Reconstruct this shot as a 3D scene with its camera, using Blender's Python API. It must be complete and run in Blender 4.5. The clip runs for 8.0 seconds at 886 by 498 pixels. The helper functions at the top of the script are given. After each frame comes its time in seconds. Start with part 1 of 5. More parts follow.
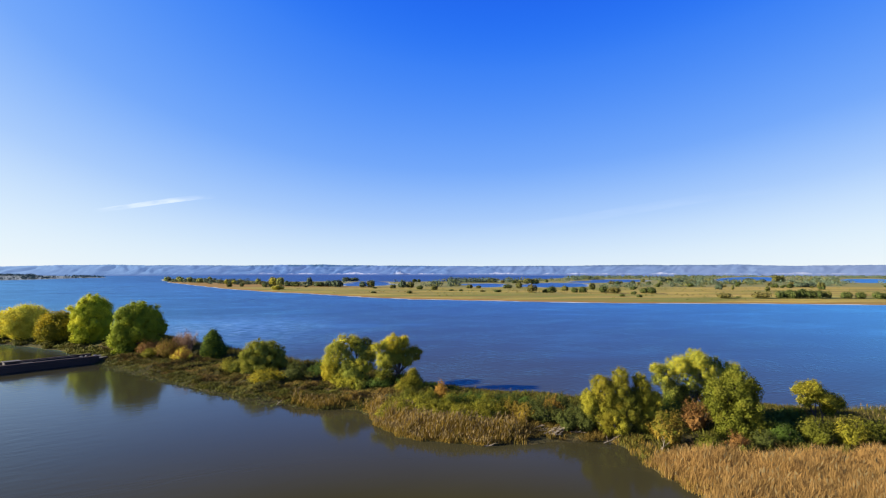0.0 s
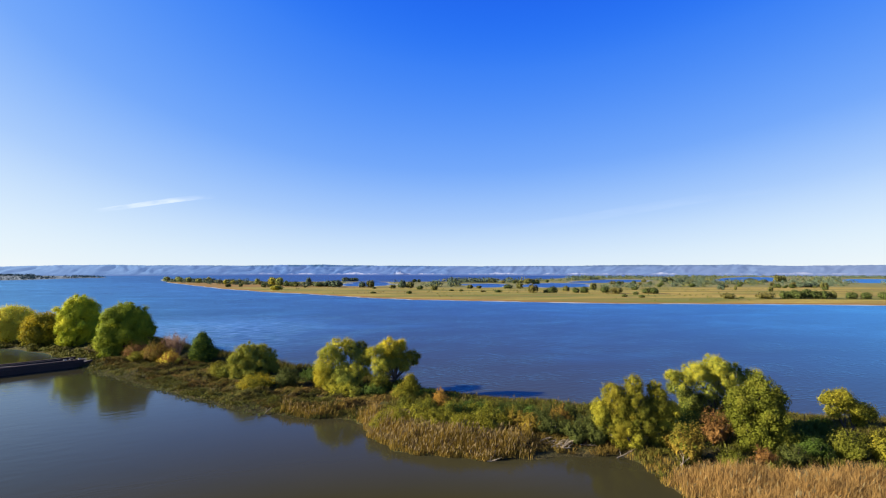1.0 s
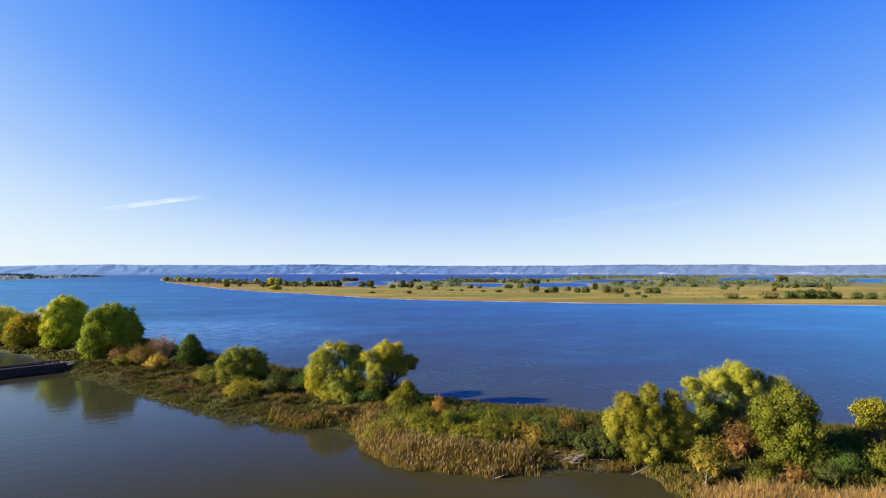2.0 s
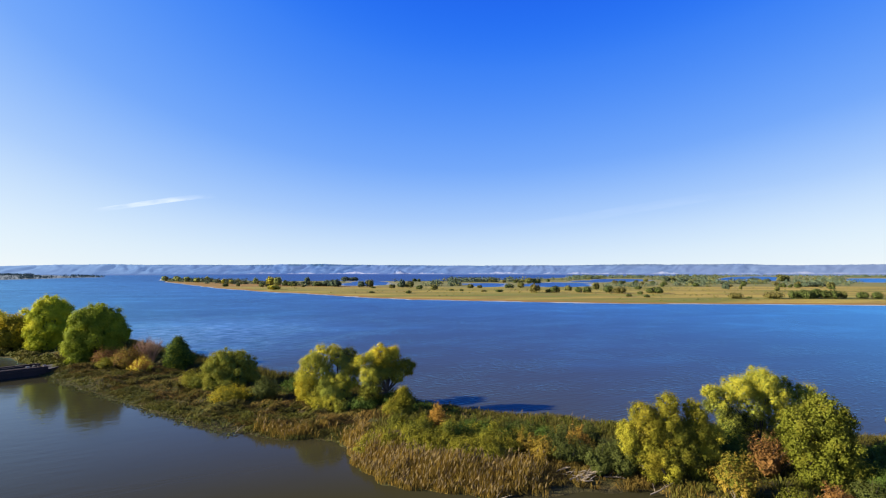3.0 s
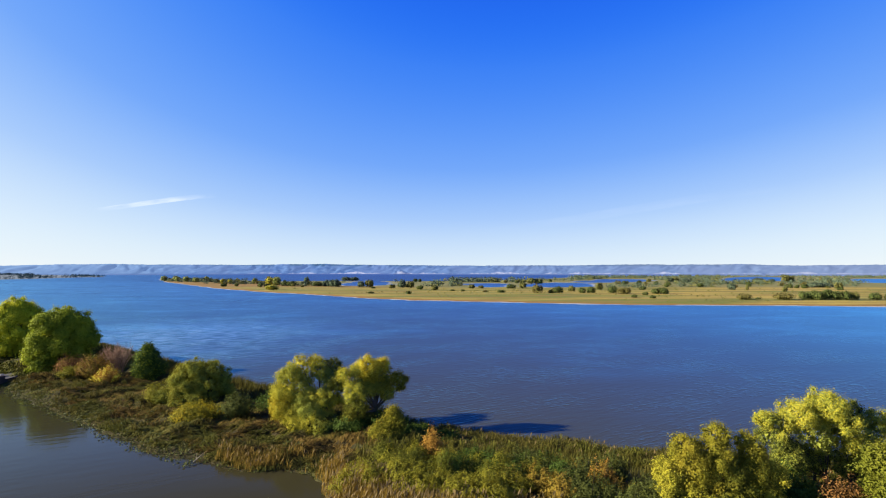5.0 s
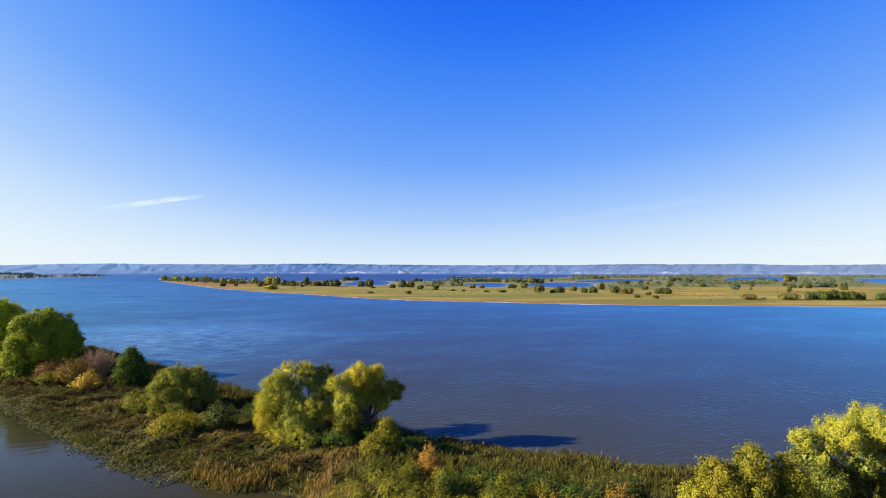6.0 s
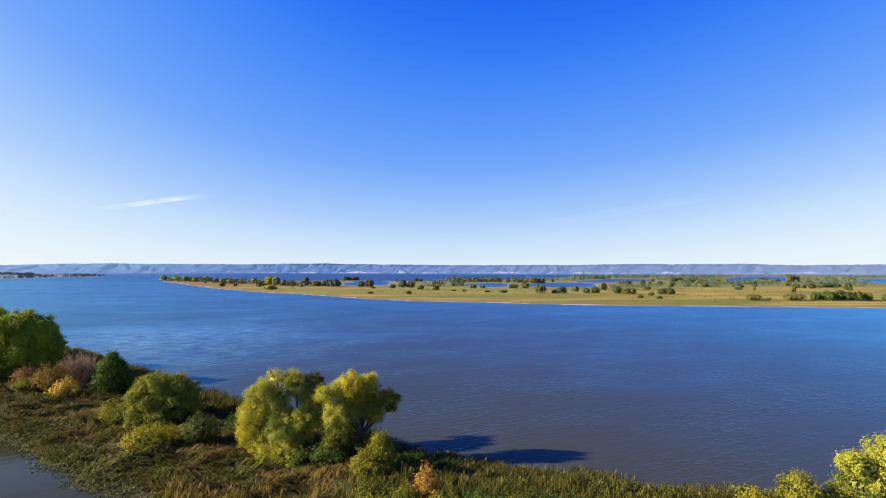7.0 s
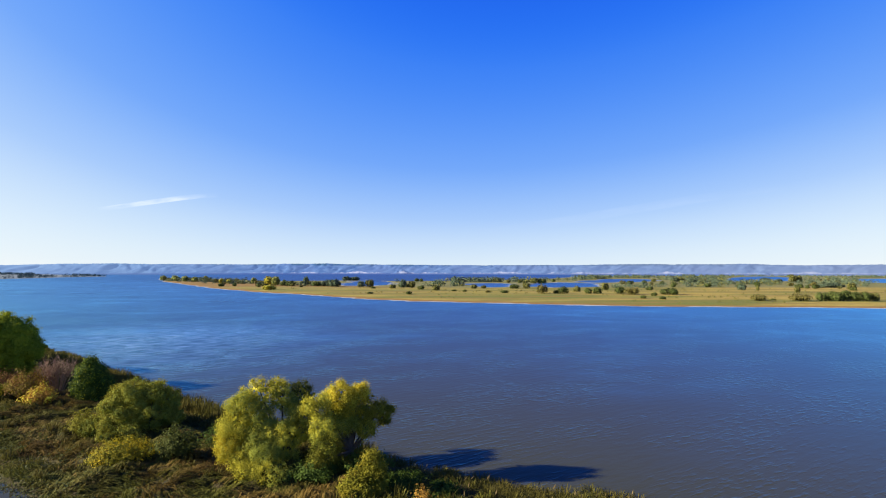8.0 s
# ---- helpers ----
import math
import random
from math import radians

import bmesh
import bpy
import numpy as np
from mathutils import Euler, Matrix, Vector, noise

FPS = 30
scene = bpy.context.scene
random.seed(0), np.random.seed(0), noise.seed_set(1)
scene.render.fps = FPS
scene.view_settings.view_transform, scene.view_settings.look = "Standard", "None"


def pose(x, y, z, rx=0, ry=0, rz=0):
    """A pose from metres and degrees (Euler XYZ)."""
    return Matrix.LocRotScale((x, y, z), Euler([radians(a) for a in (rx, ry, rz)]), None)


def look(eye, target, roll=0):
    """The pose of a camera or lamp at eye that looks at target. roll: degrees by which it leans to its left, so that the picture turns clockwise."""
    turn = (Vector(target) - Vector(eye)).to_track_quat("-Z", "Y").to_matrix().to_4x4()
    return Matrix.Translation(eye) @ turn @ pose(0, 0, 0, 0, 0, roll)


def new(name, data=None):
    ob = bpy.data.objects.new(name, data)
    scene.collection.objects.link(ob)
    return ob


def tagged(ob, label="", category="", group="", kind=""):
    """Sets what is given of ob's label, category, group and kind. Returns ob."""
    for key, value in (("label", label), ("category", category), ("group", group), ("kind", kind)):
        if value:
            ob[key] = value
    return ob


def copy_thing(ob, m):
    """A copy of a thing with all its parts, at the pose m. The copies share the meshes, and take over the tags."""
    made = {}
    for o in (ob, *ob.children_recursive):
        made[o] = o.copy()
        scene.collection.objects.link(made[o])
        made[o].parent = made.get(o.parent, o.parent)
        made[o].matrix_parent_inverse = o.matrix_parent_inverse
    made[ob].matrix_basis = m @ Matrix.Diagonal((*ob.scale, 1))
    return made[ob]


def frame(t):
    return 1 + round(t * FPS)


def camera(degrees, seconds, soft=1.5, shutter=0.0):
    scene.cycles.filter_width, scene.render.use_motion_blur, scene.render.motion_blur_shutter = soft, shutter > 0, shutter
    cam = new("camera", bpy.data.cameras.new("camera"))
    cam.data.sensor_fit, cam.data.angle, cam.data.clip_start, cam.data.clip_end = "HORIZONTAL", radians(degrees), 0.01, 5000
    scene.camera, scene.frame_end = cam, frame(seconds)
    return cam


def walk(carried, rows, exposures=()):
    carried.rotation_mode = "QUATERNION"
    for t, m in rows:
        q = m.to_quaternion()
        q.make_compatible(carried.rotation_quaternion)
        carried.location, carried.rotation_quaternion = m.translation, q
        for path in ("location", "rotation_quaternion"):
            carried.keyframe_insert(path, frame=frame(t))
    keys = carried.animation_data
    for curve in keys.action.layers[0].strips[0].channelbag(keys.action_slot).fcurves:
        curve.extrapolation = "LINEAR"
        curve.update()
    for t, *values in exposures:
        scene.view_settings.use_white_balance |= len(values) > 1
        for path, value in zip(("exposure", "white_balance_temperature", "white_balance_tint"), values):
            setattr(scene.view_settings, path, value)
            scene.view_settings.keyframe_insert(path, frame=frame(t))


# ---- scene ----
cam = camera(79.8, 8.0, 1.1)
METRES, EYE, TILT, LEAN, TURN = 32.0, 16.0, 2.64, 0.0, 0.0
ROWS = [
    (0.0, 0.0, 0.0, 0.0, -0.0, 0.0, -0.0),
    (0.5, 0.0017, 0.0617, -0.0025, 0.01, 0.0, -0.02),
    (1.0, 0.0034, 0.1246, -0.0066, 0.02, 0.01, 0.0),
    (1.5, 0.0056, 0.1866, -0.0102, 0.03, -0.0, 0.0),
    (3.0, 0.0118, 0.374, -0.022, 0.06, -0.05, 0.01),
    (3.5, 0.0151, 0.4367, -0.0257, 0.08, -0.04, 0.02),
    (4.0, 0.0183, 0.499, -0.0288, 0.12, -0.04, 0.02),
    (4.5, 0.0221, 0.5618, -0.0308, 0.16, -0.04, -0.01),
    (6.0, 0.031, 0.749, -0.0355, 0.29, -0.09, -0.04),
    (6.5, 0.0327, 0.8115, -0.0374, 0.32, -0.1, -0.05),
    (7.0, 0.0349, 0.8741, -0.0399, 0.37, -0.1, -0.05),
    (7.5, 0.0373, 0.9351, -0.0423, 0.39, -0.1, -0.05),
    (8.0, 0.0399, 0.998, -0.0461, 0.44, -0.09, -0.05),
]
walk(cam, [(t, pose(0, 0, EYE, TILT, LEAN, TURN) @ pose(METRES * x, METRES * y, METRES * z, 90 + pitch, roll, yaw)) for t, x, y, z, yaw, pitch, roll in ROWS],
     exposures=((0.0, 1.72), (8.0, 1.72)))

# ---- world, sun, exposure ----
SUN_EL, SUN_AZ = 21.3, 264.5   # degrees; azimuth clockwise from +y
world = bpy.data.worlds.new("world")
scene.world = world
world.use_nodes = True
wn, wl = world.node_tree.nodes, world.node_tree.links
sky = wn.new("ShaderNodeTexSky")
sky.sky_type = "NISHITA"
sky.sun_disc = False
sky.sun_elevation, sky.sun_rotation = radians(SUN_EL), radians(SUN_AZ)
sky.altitude, sky.air_density, sky.dust_density, sky.ozone_density = 100, 1.0, 0.4, 3.0
sx = math.sin(radians(SUN_AZ)) * math.cos(radians(SUN_EL))
sy = math.cos(radians(SUN_AZ)) * math.cos(radians(SUN_EL))
sz = math.sin(radians(SUN_EL))


def wmath(op, a, b=0.0, c=0.0):
    n = wn.new("ShaderNodeMath")
    n.operation = op
    for sock, v in zip(n.inputs, (a, b, c)):
        if isinstance(v, bpy.types.NodeSocket):
            wl.new(v, sock)
        else:
            sock.default_value = v
    return n.outputs[0]


# the deep polarised blue of this clear day: darkest high up and square to the sun, white at the horizon and towards the sun
wdir = wn.new("ShaderNodeTexCoord").outputs["Generated"]
wsep = wn.new("ShaderNodeSeparateXYZ")
wl.new(wdir, wsep.inputs[0])
wdot = wn.new("ShaderNodeVectorMath")
wdot.operation = "DOT_PRODUCT"
wl.new(wdir, wdot.inputs[0])
wdot.inputs[1].default_value = (sx, sy, sz)
csun = wdot.outputs["Value"]
cside = wmath("SUBTRACT", csun, 0.057)
glow = wmath("MULTIPLY", wmath("MULTIPLY", cside, wmath("MULTIPLY_ADD", cside, 3.0, 0.74)), wmath("MULTIPLY_ADD", wsep.outputs["Z"], 2.2, 0.35))
high = wmath("MULTIPLY_ADD", wmath("MAXIMUM", wsep.outputs["Z"], 0.0), -9.5, -0.03)
level = wmath("MULTIPLY_ADD", wmath("ADD", high, glow), 1 / 9.0, 8.0 / 9.0)
tint = wn.new("ShaderNodeValToRGB")
wl.new(level, tint.inputs["Fac"])
stops = [(-8.0, (0.005, 0.070, 0.66)), (-4.6, (0.006, 0.130, 0.93)), (-3.5, (0.022, 0.207, 0.97)), (-1.9, (0.152, 0.392, 1.0)), (-1.0, (0.40, 0.615, 1.0)), (-0.4, (0.67, 0.825, 1.0)), (0.1, (0.83, 0.93, 1.0)), (0.4, (0.93, 0.975, 1.0))]
tint.color_ramp.interpolation = "B_SPLINE"
while len(tint.color_ramp.elements) < len(stops):
    tint.color_ramp.elements.new(0.5)
for e, (l, c) in zip(tint.color_ramp.elements, stops):
    e.position, e.color = (l + 8) / 9, (*c, 1)
bright = wn.new("ShaderNodeVectorMath")
bright.operation = "SCALE"
bright.inputs["Scale"].default_value = 0.13
wl.new(sky.outputs["Color"], bright.inputs[0])
blend = wn.new("ShaderNodeMix")
blend.data_type = "RGBA"
blend.inputs["Factor"].default_value = 0.92
wl.new(bright.outputs[0], blend.inputs["A"])
wl.new(tint.outputs["Color"], blend.inputs["B"])
wl.new(blend.outputs["Result"], wn["Background"].inputs["Color"])
wn["Background"].inputs["Strength"].default_value = 0.303

sun = new("sun", bpy.data.lights.new("sun", "SUN"))
sun.data.energy, sun.data.angle, sun.data.color = 5.0, radians(0.53), (1.0, 0.91, 0.74)
sun.matrix_world = look((300 * sx, 300 * sy, 300 * sz), (0, 0, 0))


# ---- materials ----
def mat(name):
    m = bpy.data.materials.new(name)
    m.use_nodes = True
    return m, m.node_tree.nodes, m.node_tree.links, m.node_tree.nodes["Principled BSDF"]


def node(nodes, kind, **values):
    n = nodes.new(kind)
    for key, v in values.items():
        n.inputs[key.replace("_", " ")].default_value = v
    return n


def mixed(nodes, links, fac, a, b, blend="MIX"):
    """A colour mix; fac, a, b are sockets or values."""
    n = nodes.new("ShaderNodeMix")
    n.data_type, n.blend_type = "RGBA", blend
    for sock, v in ((n.inputs["Factor"], fac), (n.inputs["A"], a), (n.inputs["B"], b)):
        if isinstance(v, bpy.types.NodeSocket):
            links.new(v, sock)
        elif isinstance(v, (int, float)):
            sock.default_value = v
        else:
            sock.default_value = (*v, 1.0)
    return n.outputs["Result"]


def ramp(nodes, links, src, lo, hi):
    """Stretch a 0..1 socket so that lo..hi becomes 0..1."""
    n = nodes.new("ShaderNodeMapRange")
    n.inputs["From Min"].default_value, n.inputs["From Max"].default_value = lo, hi
    links.new(src, n.inputs["Value"])
    return n.outputs["Result"]


def noise_fac(nodes, links, scale, detail=3.0, rough=0.55, coord="Object", stretch=None, turn=0.0):
    tc = nodes.new("ShaderNodeTexCoord")
    out = tc.outputs[coord]
    if stretch:
        # turn: the heading of the first stretched axis
        mp = nodes.new("ShaderNodeMapping")
        mp.vector_type = "TEXTURE"
        mp.inputs["Scale"].default_value = [1 / v for v in stretch]
        mp.inputs["Rotation"].default_value = (0, 0, turn)
        links.new(out, mp.inputs["Vector"])
        out = mp.outputs["Vector"]
    n = node(nodes, "ShaderNodeTexNoise", Scale=scale, Detail=detail, Roughness=rough)
    links.new(out, n.inputs["Vector"])
    return n.outputs["Fac"]


def leaf_mat(name, dark, light, accent=None, amount=0.4, scale=0.55, thin=0.25, rough=0.65):
    """Leaves: each leaf takes a shade between dark and light; patches turn to accent."""
    m, nodes, links, p = mat(name)
    geo = nodes.new("ShaderNodeNewGeometry")
    col = mixed(nodes, links, ramp(nodes, links, geo.outputs["Random Per Island"], -0.4, 1.4), dark, light)
    if accent:
        patch = ramp(nodes, links, noise_fac(nodes, links, scale, 2.0), 0.60 - 0.35 * amount, 0.80 - 0.25 * amount)
        col = mixed(nodes, links, patch, col, accent)
    info = nodes.new("ShaderNodeObjectInfo")
    col = mixed(nodes, links, ramp(nodes, links, info.outputs["Random"], -1.5, 4.0), col, light)
    links.new(col, p.inputs["Base Color"])
    p.inputs["Roughness"].default_value = rough
    p.inputs["Specular IOR Level"].default_value = 0.04
    tr = nodes.new("ShaderNodeBsdfTranslucent")
    links.new(col, tr.inputs["Color"])
    ms = nodes.new("ShaderNodeMixShader")
    ms.inputs[0].default_value = thin
    links.new(p.outputs[0], ms.inputs[1])
    links.new(tr.outputs[0], ms.inputs[2])
    links.new(ms.outputs[0], nodes["Material Output"].inputs["Surface"])
    return m


def plain_mat(name, c1, c2, scale, rough=0.8, bump=0.3, stretch=None, detail=5.0, metal=0.0):
    m, nodes, links, p = mat(name)
    f = noise_fac(nodes, links, scale, detail, 0.6, stretch=stretch)
    g = noise_fac(nodes, links, scale * 0.17, 3.0, 0.6)
    col = mixed(nodes, links, ramp(nodes, links, f, 0.3, 0.7), c1, c2)
    col = mixed(nodes, links, ramp(nodes, links, g, 0.35, 0.75), col, tuple(0.55 * v for v in c1))
    links.new(col, p.inputs["Base Color"])
    p.inputs["Roughness"].default_value, p.inputs["Metallic"].default_value = rough, metal
    b = node(nodes, "ShaderNodeBump", Strength=bump, Distance=0.05)
    links.new(f, b.inputs["Height"])
    links.new(b.outputs[0], p.inputs["Normal"])
    return m


def water_mat():
    """Silty river water: wind chop on the open river, a calmer lagoon on the near side of the spit."""
    m, nodes, links, p = mat("river_water")
    nodes.remove(p)

    def calc(op, a, b, c=0.0):
        n = nodes.new("ShaderNodeMath")
        n.operation = op
        n.use_clamp = op == "MULTIPLY"
        for sock, v in zip(n.inputs, (a, b, c)):
            if isinstance(v, bpy.types.NodeSocket):
                links.new(v, sock)
            else:
                sock.default_value = v
        return n.outputs[0]

    def span(src, lo, hi):
        n = nodes.new("ShaderNodeMapRange")
        n.inputs["To Min"].default_value, n.inputs["To Max"].default_value = lo, hi
        links.new(src, n.inputs["Value"])
        return n.outputs[0]
    chop = noise_fac(nodes, links, 1.0, 2.5, 0.55, stretch=(0.34, 1.0, 1), turn=0.58)
    ripple = noise_fac(nodes, links, 1.0, 3.0, 0.6, stretch=(1.1, 2.8, 1), turn=0.42)
    gust = ramp(nodes, links, noise_fac(nodes, links, 1.0, 3.0, 0.55, stretch=(0.012, 0.022, 1)), 0.25, 0.75)
    # open water lies beyond a line along the spit
    tc = nodes.new("ShaderNodeTexCoord")
    sep = nodes.new("ShaderNodeSeparateXYZ")
    links.new(tc.outputs["Object"], sep.inputs[0])
    openw = ramp(nodes, links, calc("MULTIPLY_ADD", sep.outputs["X"], 0.55, sep.outputs["Y"]), 60, 68)
    # the lagoon is smooth but for its windy western end
    west = ramp(nodes, links, calc("MULTIPLY", sep.outputs["X"], -0.02), 0.2, 0.75)
    amp = calc("MULTIPLY", calc("ADD", span(openw, 0.010, 0.108), calc("MULTIPLY", west, span(openw, 0.038, 0.0))), span(gust, 0.45, 1.0))
    b1 = node(nodes, "ShaderNodeBump", Distance=0.55)
    links.new(amp, b1.inputs["Strength"])
    links.new(chop, b1.inputs["Height"])
    b2 = node(nodes, "ShaderNodeBump", Distance=0.12)
    links.new(amp, b2.inputs["Strength"])
    links.new(ripple, b2.inputs["Height"])
    links.new(b1.outputs[0], b2.inputs["Normal"])
    # sparse longer wavelets that cross the chop
    turned = nodes.new("ShaderNodeMapping")
    turned.inputs["Rotation"].default_value = (0, 0, -math.radians(125))
    links.new(tc.outputs["Object"], turned.inputs[0])
    wave = node(nodes, "ShaderNodeTexWave", Scale=0.27, Distortion=6.0, Detail=2.0)
    wave.inputs["Detail Scale"].default_value = 0.8
    links.new(turned.outputs[0], wave.inputs["Vector"])
    patch = ramp(nodes, links, noise_fac(nodes, links, 1.0, 3.0, 0.6, stretch=(0.05, 0.14, 1), turn=0.54), 0.47, 0.62)
    long_wave = calc("MULTIPLY", wave.outputs["Fac"], patch)
    b3 = node(nodes, "ShaderNodeBump", Distance=0.1)
    links.new(calc("MULTIPLY", calc("MULTIPLY", amp, openw), span(gust, 0.7, 0.4)), b3.inputs["Strength"])
    links.new(long_wave, b3.inputs["Height"])
    links.new(b2.outputs[0], b3.inputs["Normal"])
    # scattered single crests
    crest = ramp(nodes, links, noise_fac(nodes, links, 1.0, 2.0, 0.5, stretch=(0.6, 2.2, 1), turn=0.55), 0.50, 0.80)
    crest = calc("MULTIPLY", crest, ramp(nodes, links, noise_fac(nodes, links, 1.0, 3.0, 0.6, stretch=(0.06, 0.09, 1), turn=0.5), 0.42, 0.60))
    b4 = node(nodes, "ShaderNodeBump", Distance=0.45)
    links.new(calc("MULTIPLY", openw, 0.19), b4.inputs["Strength"])
    links.new(crest, b4.inputs["Height"])
    links.new(b3.outputs[0], b4.inputs["Normal"])
    # a patch of brighter water: normals lean less, its sheen is tinted paler
    place = nodes.new("ShaderNodeMapping")
    place.vector_type = "TEXTURE"
    place.inputs["Location"].default_value = (-64, 154, 0)
    place.inputs["Rotation"].default_value = (0, 0, 0.45)
    place.inputs["Scale"].default_value = (46, 62, 1)
    links.new(tc.outputs["Object"], place.inputs[0])
    away = nodes.new("ShaderNodeVectorMath")
    away.operation = "LENGTH"
    links.new(place.outputs[0], away.inputs[0])
    bright_patch = calc("MULTIPLY", ramp(nodes, links, away.outputs["Value"], 1.1, 0.2), ramp(nodes, links, noise_fac(nodes, links, 1.0, 4.0, 0.65, stretch=(0.24, 0.8, 1), turn=0.54), 0.36, 0.64))
    # normals lean south to reflect higher, bluer sky; more so far off and west
    lean = nodes.new("ShaderNodeVectorMath")
    lean.operation = "SCALE"
    lean.inputs[0].default_value = (0.02, -0.15, 0)
    calm = ramp(nodes, links, noise_fac(nodes, links, 1.0, 3.0, 0.6, stretch=(0.022, 0.035, 1), turn=0.35), 0.50, 0.72)
    links.new(calc("MULTIPLY", calc("MULTIPLY", openw, span(calm, 1.05, 0.72)), span(bright_patch, 1.0, 0.1)), lean.inputs["Scale"])
    more_lean = nodes.new("ShaderNodeVectorMath")
    more_lean.operation = "SCALE"
    links.new(lean.outputs[0], more_lean.inputs[0])
    links.new(calc("MAXIMUM", span(ramp(nodes, links, sep.outputs["Y"], 260, 1100), 1.0, 1.6), span(ramp(nodes, links, sep.outputs["X"], 70, -330), 1.0, 1.4)), more_lean.inputs["Scale"])
    tip = nodes.new("ShaderNodeVectorMath")
    links.new(b4.outputs[0], tip.inputs[0])
    links.new(more_lean.outputs[0], tip.inputs[1])
    nrm = nodes.new("ShaderNodeVectorMath")
    nrm.operation = "NORMALIZE"
    links.new(tip.outputs[0], nrm.inputs[0])
    fr = node(nodes, "ShaderNodeFresnel", IOR=1.33)
    links.new(nrm.outputs[0], fr.inputs["Normal"])
    share = calc("MULTIPLY", calc("SUBTRACT", fr.outputs[0], span(openw, 0.105, 0.035)), calc("MULTIPLY_ADD", openw, calc("MULTIPLY_ADD", gust, 0.5, 0.43), 1.55))
    silt_or_sheen = mixed(nodes, links, ramp(nodes, links, noise_fac(nodes, links, 0.03, 3.0), 0.35, 0.65), (0.0250, 0.0220, 0.0092), (0.0310, 0.0272, 0.0122))
    silt_or_sheen = mixed(nodes, links, openw, silt_or_sheen, (0.0345, 0.0345, 0.0190))
    body = nodes.new("ShaderNodeBsdfDiffuse")
    links.new(silt_or_sheen, body.inputs["Color"])
    gl = nodes.new("ShaderNodeBsdfGlossy")
    gl.distribution = "MULTI_GGX"
    # reflections tinted by place: blue on the open river, paler in the patch
    links.new(mixed(nodes, links, bright_patch, mixed(nodes, links, openw, (0.76, 0.90, 1.0), mixed(nodes, links, ramp(nodes, links, sep.outputs["X"], -40, -300), (0.34, 0.81, 0.88), (0.39, 0.81, 0.91))), (0.66, 0.82, 0.86)), gl.inputs["Color"])
    links.new(calc("MULTIPLY", span(openw, 0.09, 0.31), span(gust, 0.85, 1.1)), gl.inputs["Roughness"])
    links.new(nrm.outputs[0], gl.inputs["Normal"])
    ms = nodes.new("ShaderNodeMixShader")
    links.new(share, ms.inputs[0])
    links.new(body.outputs[0], ms.inputs[1])
    links.new(gl.outputs[0], ms.inputs[2])
    links.new(ms.outputs[0], nodes["Material Output"].inputs["Surface"])
    return m


def land_mat(name, cols, scale, fine, rim=None, silt_or_sheen=None):
    """Ground cover in three colours, with fine grain."""
    m, nodes, links, p = mat(name)
    a = ramp(nodes, links, noise_fac(nodes, links, scale, 4.0, 0.6, stretch=(0.16, 1, 1)), 0.47, 0.54)
    b = ramp(nodes, links, noise_fac(nodes, links, scale * 2.7, 4.0, 0.6, stretch=(0.16, 1, 1)), 0.52, 0.58)
    f = noise_fac(nodes, links, fine, 5.0, 0.65)
    col = mixed(nodes, links, a, cols[0], cols[1])
    col = mixed(nodes, links, b, col, cols[2])
    col = mixed(nodes, links, ramp(nodes, links, f, 0.42, 0.85), col, tuple(0.6 * v for v in cols[0]))
    if rim:
        # dry trodden reed litter along the low shore
        geo = nodes.new("ShaderNodeNewGeometry")
        sep = nodes.new("ShaderNodeSeparateXYZ")
        links.new(geo.outputs["Position"], sep.inputs[0])
        uneven = nodes.new("ShaderNodeMath")
        uneven.operation = "MULTIPLY_ADD"
        uneven.inputs[1].default_value = 0.45
        links.new(noise_fac(nodes, links, 0.05, 3.0), uneven.inputs[0])
        links.new(sep.outputs["Z"], uneven.inputs[2])
        # greener grass towards the island end
        col = mixed(nodes, links, ramp(nodes, links, sep.outputs["X"], 300, -900), col, (0.1150, 0.1120, 0.0230))
        # the marsh behind the meadow is olive to its edges
        inland = nodes.new("ShaderNodeMath")
        inland.operation = "MULTIPLY_ADD"
        inland.inputs[1].default_value = 0.9
        links.new(sep.outputs["X"], inland.inputs[0])
        links.new(sep.outputs["Y"], inland.inputs[2])
        rim = mixed(nodes, links, ramp(nodes, links, inland.outputs[0], 500, 600), rim, (0.1250, 0.1180, 0.0420))
        col = mixed(nodes, links, ramp(nodes, links, uneven.outputs[0], 0.80, 0.50), col, rim)
        # pale line painted at the waterline for calm water mirroring the bright horizon
        col = mixed(nodes, links, ramp(nodes, links, uneven.outputs[0], 0.33, 0.27), col, silt_or_sheen)
    links.new(col, p.inputs["Base Color"])
    p.inputs["Roughness"].default_value = 0.95
    p.inputs["Specular IOR Level"].default_value = 0.1
    bp = node(nodes, "ShaderNodeBump", Strength=0.8, Distance=0.4)
    links.new(f, bp.inputs["Height"])
    links.new(bp.outputs[0], p.inputs["Normal"])
    return m


WATER = water_mat()
BED = plain_mat("river_bed_silt", (0.0314, 0.0261, 0.0157), (0.0523, 0.0418, 0.0261), 0.4)
MARSH = land_mat("marsh_soil", [(0.0361, 0.0297, 0.0113), (0.0525, 0.0494, 0.0151), (0.0658, 0.0494, 0.0176)], 0.12, 1.6)
MEADOW = land_mat("autumn_meadow", [(0.2750, 0.2000, 0.0420), (0.0950, 0.1080, 0.0190), (0.1600, 0.1050, 0.0270)], 0.026, 0.35, (0.1650, 0.0950, 0.0260), (0.2600, 0.2650, 0.2500))
BARK = plain_mat("bark", (0.0366, 0.0261, 0.0183), (0.0732, 0.0575, 0.0418), 3.0, 0.9, 0.6, stretch=(1, 1, 0.25))
